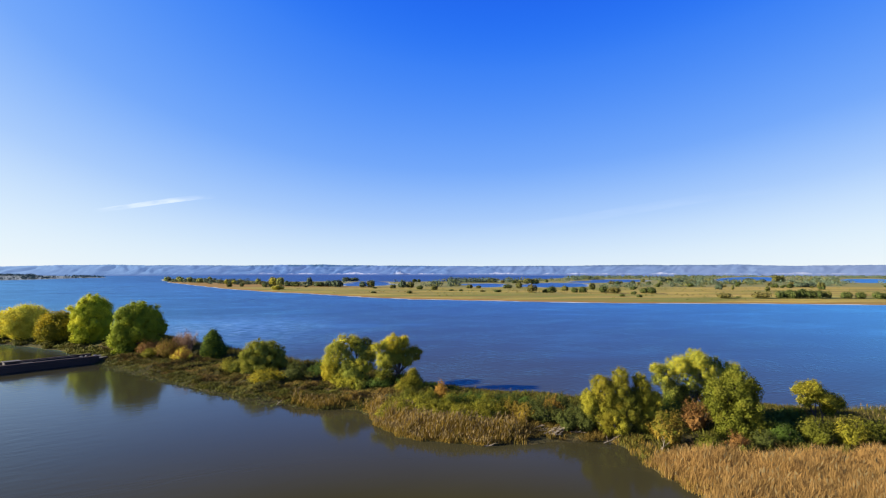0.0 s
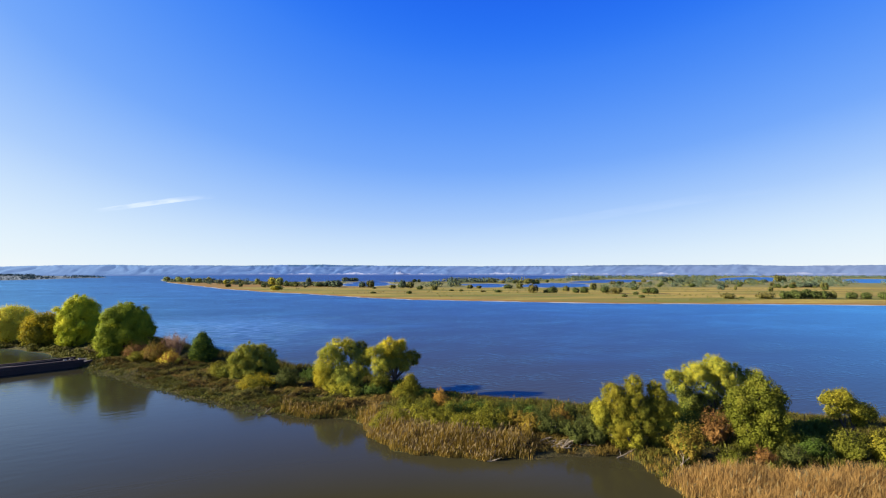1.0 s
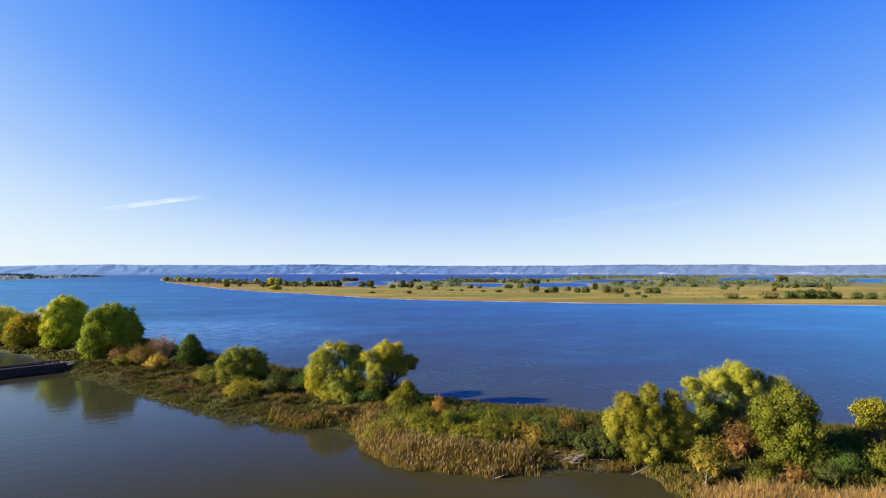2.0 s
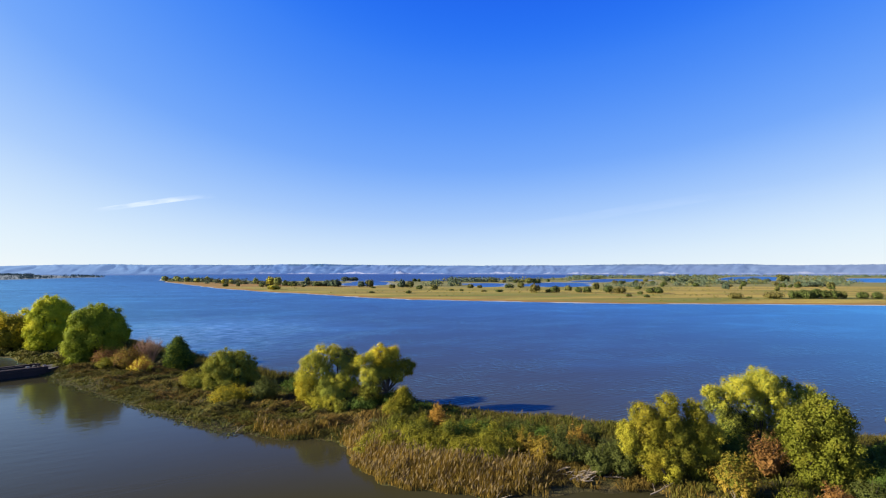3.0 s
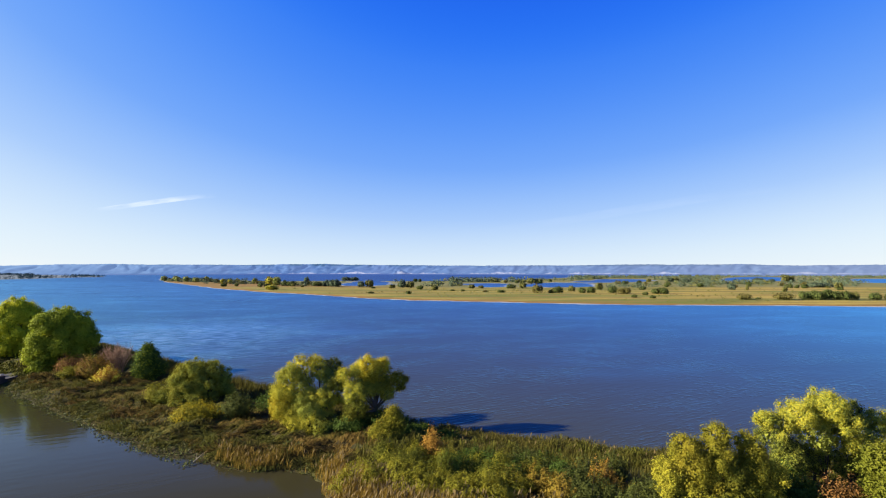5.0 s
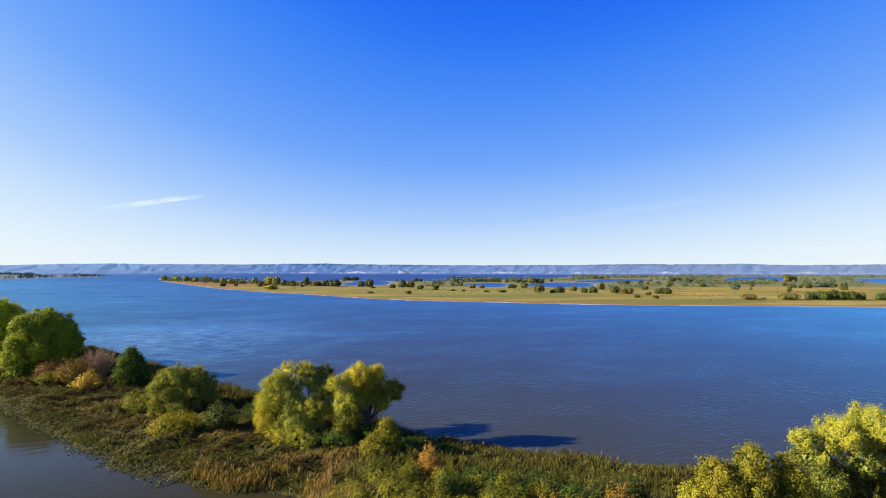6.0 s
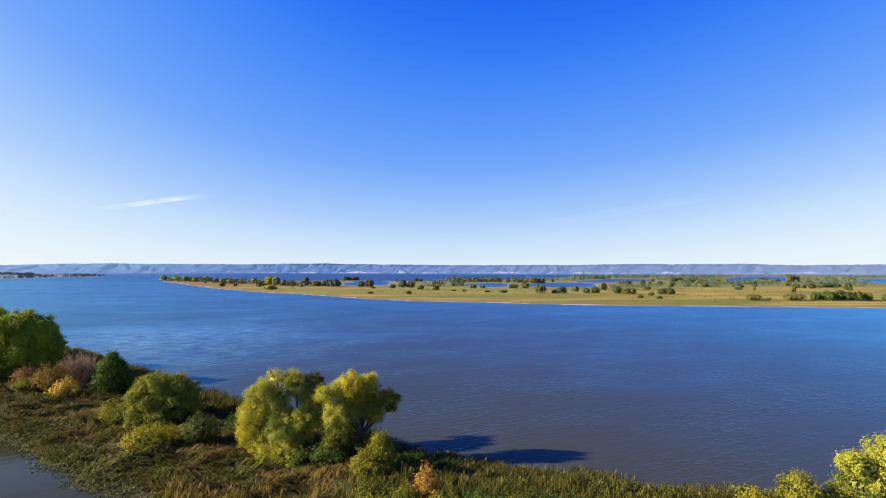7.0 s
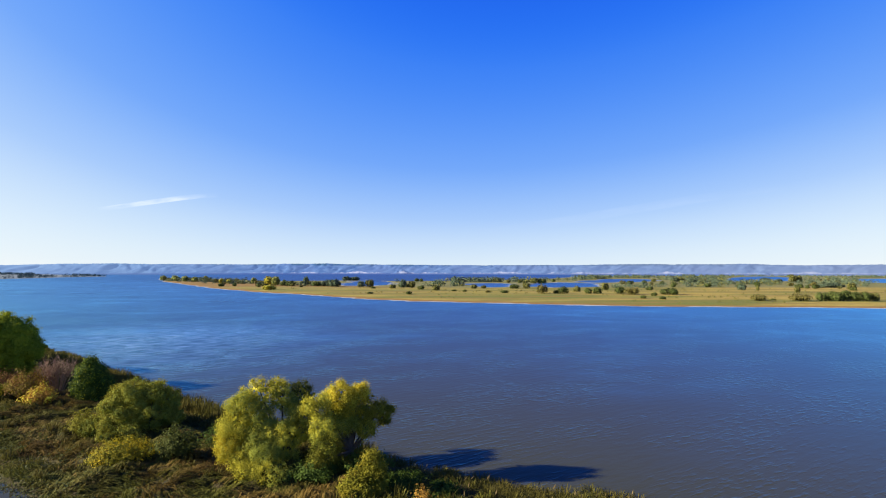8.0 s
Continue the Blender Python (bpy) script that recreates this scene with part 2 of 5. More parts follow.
TWIG = plain_mat("bare_twigs", (0.1619, 0.0834, 0.0455), (0.2630, 0.1576, 0.0849), 2.0, 0.9, 0.2)
DRIFT = plain_mat("driftwood", (0.1753, 0.1358, 0.0941), (0.2847, 0.2302, 0.1694), 2.5, 0.85, 0.5)
L_POPLAR = leaf_mat("leaf_poplar_yellowing", (0.1478, 0.1948, 0.0136), (0.3831, 0.4032, 0.0233), (0.5300, 0.4628, 0.0233), 0.5, 0.35, 0.3)
L_GREEN = leaf_mat("leaf_green", (0.0471, 0.0689, 0.0066), (0.2352, 0.2696, 0.0197), (0.2912, 0.2984, 0.0214), 0.3, 0.35, 0.3)
L_OLIVE = leaf_mat("leaf_olive_green", (0.0464, 0.0534, 0.0060), (0.1146, 0.1152, 0.0134), (0.1548, 0.1292, 0.0134), 0.25, 0.7, 0.2)
L_OCHRE = leaf_mat("leaf_ochre", (0.1372, 0.0903, 0.0123), (0.2249, 0.1542, 0.0229), (0.1209, 0.1129, 0.0123), 0.4, 0.7, 0.2)
L_DARK = leaf_mat("leaf_dark_green", (0.0242, 0.0458, 0.0074), (0.0641, 0.0955, 0.0150))
L_WILLOW = leaf_mat("leaf_willow", (0.1809, 0.1803, 0.0151), (0.3936, 0.3480, 0.0340), (0.4378, 0.3721, 0.0347), 0.25, 0.6)
L_WILLOW_GREY = leaf_mat("leaf_willow_silvery", (0.1069, 0.1249, 0.0181), (0.2796, 0.2935, 0.0438), (0.3449, 0.3174, 0.0330), 0.2, 0.6)
L_SAGE = leaf_mat("leaf_willow_grey_green", (0.0308, 0.0397, 0.0086), (0.0812, 0.0909, 0.0199))
L_YELLOW = leaf_mat("leaf_yellow", (0.2710, 0.1833, 0.0093), (0.4015, 0.3068, 0.0164), (0.1992, 0.1833, 0.0164), 0.3, 0.9)
L_GOLD = leaf_mat("leaf_golden_brown", (0.5107, 0.3561, 0.0268), (0.6218, 0.5660, 0.0581), (0.2867, 0.2948, 0.0341), 0.45, 0.45)
L_ORANGE = leaf_mat("leaf_orange", (0.2391, 0.1108, 0.0178), (0.3324, 0.1920, 0.0347))
L_RUST = leaf_mat("leaf_rust_brown", (0.1091, 0.0513, 0.0145), (0.2185, 0.1126, 0.0327))
L_FRESH = leaf_mat("leaf_fresh_green", (0.0578, 0.0699, 0.0074), (0.1393, 0.1435, 0.0156), (0.1548, 0.1346, 0.0156), 0.25, 0.6)
L_LIME = leaf_mat("leaf_yellow_green", (0.0966, 0.1015, 0.0108), (0.2068, 0.1841, 0.0174), (0.2298, 0.1719, 0.0161), 0.35, 0.7)
REED = leaf_mat("reed_straw", (0.1839, 0.1026, 0.0283), (0.2942, 0.1745, 0.0582), (0.1326, 0.0832, 0.0270), 0.45, 0.35, 0.25, 0.75)
REED_F = leaf_mat("reed_golden_olive", (0.1363, 0.0860, 0.0156), (0.2298, 0.1481, 0.0288), (0.1130, 0.0882, 0.0156), 0.35, 0.5, 0.25, 0.75)
REED_G = leaf_mat("reed_green_straw", (0.0479, 0.0427, 0.0086), (0.0930, 0.0748, 0.0170), (0.0479, 0.0535, 0.0086), 0.5, 0.3, 0.25, 0.75)
PLUME = leaf_mat("reed_plume", (0.1137, 0.0784, 0.0320), (0.1778, 0.1281, 0.0568), None, 0, 1, 0.4, 0.8)
SEDGE = leaf_mat("sedge_brown", (0.0790, 0.0488, 0.0109), (0.1438, 0.0911, 0.0217), (0.0790, 0.0692, 0.0114), 0.5, 0.22, 0.2, 0.75)
MARSHG = leaf_mat("marsh_green", (0.0461, 0.0495, 0.0071), (0.0924, 0.0882, 0.0145), (0.0924, 0.0676, 0.0139), 0.4, 0.3, 0.2, 0.7)
PAD = leaf_mat("water_plant", (0.0482, 0.0585, 0.0138), (0.0757, 0.0839, 0.0234), None, 0, 1, 0.15, 0.5)


# ---- geometry helpers ----
def mesh_from(name, verts, quads, smooth=False):
    """A mesh from arrays: verts (n, 3), quads (m, 3 or 4)."""
    verts, quads = np.asarray(verts, np.float32), np.asarray(quads, np.int32)
    me = bpy.data.meshes.new(name)
    k = quads.shape[1]
    me.vertices.add(len(verts))
    me.vertices.foreach_set("co", verts.ravel())
    me.loops.add(quads.size)
    me.loops.foreach_set("vertex_index", quads.ravel())
    me.polygons.add(len(quads))
    me.polygons.foreach_set("loop_start", np.arange(0, quads.size, k, dtype=np.int32))
    me.polygons.foreach_set("loop_total", np.full(len(quads), k, np.int32))
    me.polygons.foreach_set("use_smooth", np.full(len(quads), smooth, bool))
    me.update(calc_edges=True)
    return me


def part(name, geo, material, parent=None, label="", smooth=False):
    """Links (verts, faces), a bmesh or a mesh as one object, under parent where one is given."""
    if isinstance(geo, bmesh.types.BMesh):
        me = bpy.data.meshes.new(name)
        geo.to_mesh(me)
        geo.free()
        for f in me.polygons:
            f.use_smooth = smooth
    elif isinstance(geo, bpy.types.Mesh):
        me = geo
    else:
        me = mesh_from(name, geo[0], geo[1], smooth)
    if material and not me.materials:
        me.materials.append(material)
    ob = new(name, me)
    ob.parent = parent
    return tagged(ob, label)


def thing(name, x, y, z, label, category, group="", rz=0.0):
    ob = new(name)
    ob.matrix_world = pose(x, y, z, 0, 0, rz)
    return tagged(ob, label, category, group)


def join(parts):
    vs, fs, n = [], [], 0
    for v, f in parts:
        vs.append(v)
        fs.append(np.asarray(f) + n)
        n += len(v)
    return np.concatenate(vs), np.concatenate(fs)


def tube(path, radii, sides=6):
    """A tapered tube along a path."""
    path = [Vector(p) for p in path]
    verts, faces = [], []
    for i, p in enumerate(path):
        d = (path[min(i + 1, len(path) - 1)] - path[max(i - 1, 0)]).normalized()
        side = d.orthogonal().normalized()
        up = d.cross(side)
        for k in range(sides):
            a = 2 * math.pi * k / sides
            verts.append(p + radii[i] * (math.cos(a) * side + math.sin(a) * up))
    for i in range(len(path) - 1):
        for k in range(sides):
            a, b = i * sides + k, i * sides + (k + 1) % sides
            faces.append((a, b, b + sides, a + sides))
    return np.array([tuple(v) for v in verts]), np.array(faces)


def unit(a):
    return a / np.maximum(np.linalg.norm(a, axis=1, keepdims=True), 1e-6)


def leaf_cards(rng, pos, normal, size, slim):
    """A folded four-cornered leaf at each place, about facing its normal."""
    n = len(pos)
    normal = unit(normal)
    along = unit(np.cross(normal, rng.normal(size=(n, 3))))
    side = np.cross(normal, along)
    s = (size * rng.uniform(0.65, 1.35, n))[:, None]
    fold = normal * s * 0.12
    v = np.stack([pos - along * s * 0.5, pos + side * s * 0.5 * slim + fold, pos + along * s * 0.5, pos - side * s * 0.5 * slim + fold], 1)
    return v.reshape(-1, 3), np.arange(4 * n).reshape(n, 4)


def puffs(rng, small, hulls, count, size, slim=0.5, droop=0.0, loose=0.42, face=0.0):
    """Leaves over the skins of many small round clumps, none deep inside the crown, and darker leaf masses within."""
    p, h = np.array(small, float), np.array(hulls, float)
    w = p[:, 3] * p[:, 4] + p[:, 4] * p[:, 5] + p[:, 3] * p[:, 5]
    per = 4
    c = int(count * 2.4) // per
    ci = rng.choice(len(p), c, p=w / w.sum())
    cd = unit(rng.normal(size=(c, 3)))
    cr = rng.uniform(0.80, 1.08, c) * np.where(rng.uniform(0, 1, c) < 0.16, rng.uniform(1.0, 1.35, c), 1)
    cen = p[ci, :3] + cd * p[ci, 3:] * cr[:, None]
    # each spray of leaves spreads a little, and hangs where the tree droops
    i = np.repeat(np.arange(c), per)
    n = len(i)
    off = rng.normal(size=(n, 3)) * size * 1.0
    off[:, 2] = off[:, 2] * (1 + 0.6 * droop) - droop * 0.35 * np.abs(off[:, 2])
    pos = cen[i] + off
    d = cd[i] * 0.9 + unit(off) * 0.4
    depth, near = np.full(n, 9.0), np.zeros((n, 3))
    for q in h:
        rel = (pos - q[:3]) / q[3:]
        far_off = np.linalg.norm(rel, axis=1)
        near[far_off < depth] = (rel / q[3:])[far_off < depth]
        depth = np.minimum(depth, far_off)
    k = np.nonzero((depth > 0.6) & (pos[:, 2] > 0.05))[0][:count]
    mid = h[:, :3].mean(0)
    d = d + 0.5 * unit(near) + face * unit(pos - mid)
    skin = leaf_cards(rng, pos[k], d[k] + np.array([0, 0, 0.2]) + rng.normal(size=(len(k), 3)) * loose, size, slim)
    m = np.repeat(np.arange(len(p)), 5)
    di = unit(rng.normal(size=(len(m), 3)))
    inner = p[m, :3] + di * p[m, 3:] * rng.uniform(0.1, 0.5, len(m))[:, None]
    core = leaf_cards(rng, inner, di + rng.normal(size=(len(m), 3)) * 0.5, float(np.mean(p[:, 3])) * 1.1, 0.9)
    return join([skin, core]), p[:, :3]


def heart(rng, hulls):
    """Dense inner foliage of a crown, large cards added so that no sun comes through."""
    h = np.array(hulls, float)
    k = np.repeat(np.arange(len(h)), 64)
    d = unit(rng.normal(size=(len(k), 3)))
    pos = h[k, :3] + d * h[k, 3:] * rng.uniform(0.42, 0.58, len(k))[:, None]
    v, q = leaf_cards(rng, pos, d + rng.normal(size=d.shape) * 0.25, 1.0, 0.85)
    v = (v.reshape(-1, 4, 3) - pos[:, None]) * (0.30 * h[k, 3])[:, None, None] + pos[:, None]
    v[..., 2] = np.maximum(v[..., 2], 0.05)
    return v.reshape(-1, 3), q


def lobes(rng, h, w, base, n=9, taper=0.0, lobe=0.44):
    """Lobes that fill a crown of height h, width w, from base up; taper 1: a cone."""
    out = []
    n = int(n * 2.3)
    mid, half, rad = (h + base) / 2, (h - base) / 2, w / 2
    for i in range(n):
        z = -1 + 2 * (i + 0.5) / n
        a = i * 2.4 + rng.uniform(-0.4, 0.4)
        # full towards the foot, rounded at the top
        wide = math.sqrt(max(0, 1 - (0.84 * max(z, 0.35 * z)) ** 2)) * (1 - taper * (z + 1) / 2)
        lr = lobe * rad * rng.uniform(0.6, 1.2) * (1 - 0.45 * taper * (z + 1) / 2)
        rr = max(0.0, wide * rad - lr) * rng.uniform(0.74, 1.16)
        lz = min(lr * rng.uniform(0.8, 1.1), half * 0.6)
        out.append((rr * math.cos(a), rr * math.sin(a), mid + z * (half - lz), lr, lr, lz))
    out.append((0, 0, mid - 0.1 * half, rad * 0.66 * (1 - 0.3 * taper), rad * 0.66 * (1 - 0.3 * taper), half * 0.8))
    return out


def sublobes(rng, blobs, k=13, bold=0.0):
    """Breaks each lobe into smaller ones round its skin; also says which lobe each came from."""
    out, src = [], []
    for i, (x, y, z, rx, ry, rz) in enumerate(blobs):
        turn = rng.uniform(0, 6.28)
        for j in range(k):
            c = 1 - 1.7 * (j + 0.5) / k
            a, sn = turn + 2.4 * j, math.sqrt(max(0.0, 1 - c * c))
            q, r = rng.uniform(0.56, 0.84) + 0.08 * bold, rng.uniform(0.20, 0.40)
            if rng.uniform(0, 1) < 0.36:
                q, r = q + rng.uniform(0.12, 0.34), r * rng.uniform(0.4, 0.7)
            out.append((x + rx * q * sn * math.cos(a), y + ry * q * sn * math.sin(a), z + rz * q * c, rx * r, ry * r, rz * r))
            src.append(i)
    return out, src


def trunk_limbs(rng, blobs, radius, stems=1, spread=0.3, twigs=None):
    """Tapered stems from the ground and limbs to every lobe."""
    geos = []
    feet = [(rng.normal() * spread * (stems > 1), rng.normal() * spread * (stems > 1), -0.4) for _ in range(stems)]
    zs = sorted(b[2] for b in blobs)
    fork = max(0.5, 0.55 * zs[len(zs) // 3])
    heads = []
    for fx, fy, fz in feet:
        lean = (fx * 1.6 + rng.normal() * 0.15, fy * 1.6 + rng.normal() * 0.15, fork * rng.uniform(0.8, 1.2))
        geos.append(tube([(fx, fy, fz), (fx * 1.2, fy * 1.2, fork * 0.4), lean], [radius * 1.25, radius, radius * 0.8], 7))
        heads.append(lean)
    for bx, by, bz, rx, ry, rz in blobs[::max(1, len(blobs) // 12)]:
        hx, hy, hz = min(heads, key=lambda q: (q[0] - bx) ** 2 + (q[1] - by) ** 2)
        m = ((hx + bx) / 2 + rng.normal() * 0.15, (hy + by) / 2 + rng.normal() * 0.15, (hz + bz) / 2 + 0.12 * abs(bz - hz))
        geos.append(tube([(hx, hy, hz - 0.05), m, (bx, by, bz), (bx * 1.15, by * 1.15, bz + 0.6 * rz)], [radius * 0.5, radius * 0.32, radius * 0.18, radius * 0.05], 5))
        if twigs is not None:
            near = twigs[np.linalg.norm((twigs - np.array([bx, by, bz])) / np.array([rx, ry, rz]), axis=1) < 1.3][:6]
            for t in near:
                geos.append(tube([(bx, by, bz), ((bx + t[0]) / 2, (by + t[1]) / 2, (bz + t[2]) / 2 + 0.1), tuple(t)], [radius * 0.16, radius * 0.1, radius * 0.03], 4))
    return join(geos)


def blades(rng, x, y, z, height, width, lean=0.25):
    """Bent grass or reed blades that stand on (x, y, z)."""
    n = len(x)
    a = rng.uniform(0, 2 * math.pi, n)
    f = rng.uniform(0, 2 * math.pi, n)
    l = np.abs(rng.normal(0, lean, n)) * height
    # a steady wind from the west leans them a little the same way
    lx, ly = l * np.cos(a) + 0.08 * height, l * np.sin(a) + 0.03 * height
    wx, wy = np.cos(f) * width * 0.5, np.sin(f) * width * 0.5
    base = np.stack([x, y, z - 0.1], 1)
    mid = base + np.stack([lx * 0.35, ly * 0.35, height * 0.62], 1)
    tip = base + np.stack([lx, ly, height * rng.uniform(0.92, 1.05, n)], 1)
    w = np.stack([wx, wy, np.zeros(n)], 1)
    v = np.stack([base - w, base + w, mid + w * 0.8, mid - w * 0.8, tip + w * 0.15, tip - w * 0.15], 1).reshape(-1, 3)
    o = 6 * np.arange(n)[:, None]
    q = np.concatenate([o + np.array([0, 1, 2, 3]), o + np.array([3, 2, 4, 5])])
    return v, q


def tussocks(rng, x, y, z, radius, height, per, width):
    """Mounds of arching grass: blades spring from a centre and fall outwards."""
    n = len(x)
    i = np.repeat(np.arange(n), per)
    a = rng.uniform(0, 2 * math.pi, len(i))
    out = np.stack([np.cos(a), np.sin(a)], 1)
    r0 = np.sqrt(rng.uniform(0, 1, len(i))) * radius[i] * 0.55
    reach = radius[i] * rng.uniform(0.5, 1.25, len(i))
    h = height[i] * rng.uniform(0.7, 1.1, len(i)) * (1 - 0.35 * r0 / radius[i])
    bx, by = x[i] + out[:, 0] * r0, y[i] + out[:, 1] * r0
    b = np.stack([bx, by, z[i] - 0.08], 1)
    m = b + np.stack([out[:, 0] * reach * 0.35 + 0.05 * h, out[:, 1] * reach * 0.35, h], 1)
    t = b + np.stack([out[:, 0] * reach + 0.12 * h, out[:, 1] * reach, h * rng.uniform(0.35, 0.95, len(i))], 1)
    f = a + math.pi / 2 + rng.normal(0, 0.5, len(i))
    w = np.stack([np.cos(f), np.sin(f), np.zeros(len(i))], 1) * width * 0.5
    v = np.stack([b - w, b + w, m + w, m - w, t + w * 0.2, t - w * 0.2], 1).reshape(-1, 3)
    o = 6 * np.arange(len(i))[:, None]
    return v, np.concatenate([o + np.array([0, 1, 2, 3]), o + np.array([3, 2, 4, 5])])


def combed(rng, x, y, z, length, rise, width):
    """Long grass that lies over, combed into swirls."""
    n = len(x)
    a = 1.8 * wobble(x, y, 0.35, 3.0) + 0.2 + rng.normal(0, 0.28, n)
    l = length * rng.uniform(0.6, 1.3, n)
    out = np.stack([np.cos(a), np.sin(a), np.zeros(n)], 1)
    b = np.stack([x, y, z - 0.06], 1)
    m = b + out * (0.4 * l)[:, None] + np.array([0, 0, 1]) * (rise * rng.uniform(0.7, 1.3, n))[:, None]
    t = b + out * l[:, None] + np.array([0, 0, 1]) * (rise * rng.uniform(0.2, 1.0, n))[:, None]
    w = np.stack([-np.sin(a), np.cos(a), rng.normal(0, 0.2, n)], 1) * width * 0.5
    v = np.stack([b - w, b + w, m + w, m - w, t + w * 0.25, t - w * 0.25], 1).reshape(-1, 3)
    o = 6 * np.arange(n)[:, None]
    return v, np.concatenate([o + np.array([0, 1, 2, 3]), o + np.array([3, 2, 4, 5])])


def inside(poly, x, y):
    """Signed distance to a closed outline: positive inside."""
    p = np.array(poly, float)
    q = np.roll(p, -1, 0)
    best = np.full(x.shape, 1e12)
    odd = np.zeros(x.shape, bool)
    for (ax, ay), (bx, by) in zip(p, q):
        dx, dy = bx - ax, by - ay
        t = np.clip(((x - ax) * dx + (y - ay) * dy) / (dx * dx + dy * dy), 0, 1)
        best = np.minimum(best, (x - ax - t * dx) ** 2 + (y - ay - t * dy) ** 2)
        cross = (ay > y) != (by > y)
        if dy:
            odd ^= cross & (x < ax + (y - ay) * dx / dy)
    return np.sqrt(best) * np.where(odd, 1, -1)


def wobble(x, y, scale, seed=0.0):
    """Smooth unevenness, about -1..1, from a few crossed waves."""
    s = seed
    return (np.sin(x * scale + 1.7 * np.sin(y * scale * 0.7 + s) + s) + np.sin(y * scale * 1.3 + 1.3 * np.sin(x * scale * 0.6 - s) + 2.1 * s)
            + 0.6 * np.sin((x + y) * scale * 2.3 + s * 3) + 0.6 * np.sin((x - 1.3 * y) * scale * 2.9 + s * 5)) / 3.2


def grid_land(xs, ys, height):
    gx, gy = np.meshgrid(xs, ys)
    z = height(gx, gy)
    nx, ny = len(xs), len(ys)
    i, j = np.meshgrid(np.arange(nx - 1), np.arange(ny - 1))
    a = (j * nx + i).ravel()
    return np.stack([gx, gy, z], -1).reshape(-1, 3), np.stack([a, a + 1, a + nx + 1, a + nx], 1)


# ---- land and water ----
SPIT = [(8, -30), (11, 10), (18, 38.3), (17, 46), (15.5, 51), (10, 51.5), (3.5, 50.0), (-0.2, 51), (-4, 52.8), (-6.8, 55.8), (-8.2, 61.6), (-11, 63), (-16, 63), (-24, 67), (-33, 73),
        (-45, 82), (-57, 91), (-64, 97), (-70, 104), (-80, 111), (-105, 123), (-160, 150), (-260, 190), (-260, 260), (-170, 200), (-110, 165), (-80, 140),
        (-62, 125), (-50, 115), (-40, 106), (-33, 100), (-20, 90), (-10, 83.4), (-3, 78.0), (1, 75.6), (3.4, 73.8), (7, 72.2), (14, 69.7), (20, 67.8), (43, 64), (60, 61.5), (120, 58), (260, 60), (260, -30)]


def shore_d(x, y):
    return inside(SPIT, x, y) + 0.9 * wobble(x, y, 0.55, 1.0)


def spit_z(x, y):
    d = shore_d(x, y)
    hummock = (0.75 * np.clip(wobble(x + 0.5 * y, y, 1.0, 4.0) + 0.1, 0, 1) + 0.5 * np.clip(wobble(x, y, 0.42, 8.0), 0, 1)) * np.clip(d / 3, 0, 1) * np.clip(-x / 5, 0, 1)
    return hummock + np.clip(d * 0.16, -1.2, 0.42) + 0.10 * wobble(x, y, 0.9, 2.0) * np.clip(d / 4, 0, 1) + np.clip((d - 5) * 0.03, 0, 0.25)


FLOOD = [(-625, 1180), (-480, 930), (-352, 733), (-287, 640), (-228, 548), (-197, 512), (-145, 451), (-107, 415), (-72, 374), (-45, 349), (-22, 327), (0, 320), (25, 307), (49, 298), (65, 287),
         (95, 282), (123, 281), (166, 277), (220, 268), (420, 235), (900, 150),
         (3200, 200), (3200, 2600), (1700, 3300), (900, 2500), (506, 2100), (268, 1450), (142, 1140), (80, 1130), (-5, 1060), (-90, 1020), (-200, 1090), (-300, 1010), (-420, 1130), (-700, 1480), (-790, 1480)]
# shallow pools: centre, half length, half width, heading of the long axis in degrees
POOLS = [(978, 1690, 830, 78, 59), (60, 745, 95, 27, 86), (-118, 840, 190, 36, 97), (160, 750, 140, 46, 77), (985, 1230, 400, 52, 52), (390, 1190, 230, 62, 71), (660, 1180, 190, 40, 61), (820, 950, 120, 22, 49), (270, 1000, 110, 30, 75)]


def pool_d(x, y):
    """Distance outside the nearest pool."""
    d = np.full(np.shape(x), 1e6)
    for px, py, pa, pb, turn in POOLS:
        c, n = math.cos(radians(turn)), math.sin(radians(turn))
        u, v = (x - px) * c + (y - py) * n, (y - py) * c - (x - px) * n
        d = np.minimum(d, (np.sqrt((u / pa) ** 2 + (v / pb) ** 2) - 1) * pb + 13 * wobble(x, y, 0.027, 4.0) + 7 * wobble(x, y, 0.08, 2.0))
    return d


def kept_clear(x, y):
    """True where no wood stands: the pools, and ground kept clear before them on sight lines from the origin."""
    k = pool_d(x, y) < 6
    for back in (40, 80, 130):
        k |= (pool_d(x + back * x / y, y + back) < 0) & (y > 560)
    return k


def flood_z(x, y):
    e = inside(FLOOD, x, y) + 5 * wobble(x, y, 0.018, 3.0) + 2.5 * wobble(x, y, 0.09, 1.0)
    d = np.minimum(e, pool_d(x, y))
    # a flat at the water that carries the pale line, then a low bank; the marsh behind lies lower than the meadow
    rise = np.where(d < 0, d * 0.07, np.where(d < 5, d * 0.022, 0.11 + (d - 5) * 0.07))
    low = np.clip((y - 480) / 160, 0, 1)
    return np.clip(rise, -2, 0.7 - 0.4 * low) + (1 - low) * (0.25 * wobble(x, y, 0.03, 5.0) * np.clip(d / 15, 0, 1) + np.clip((d - 12) * 0.01, 0, 0.5))


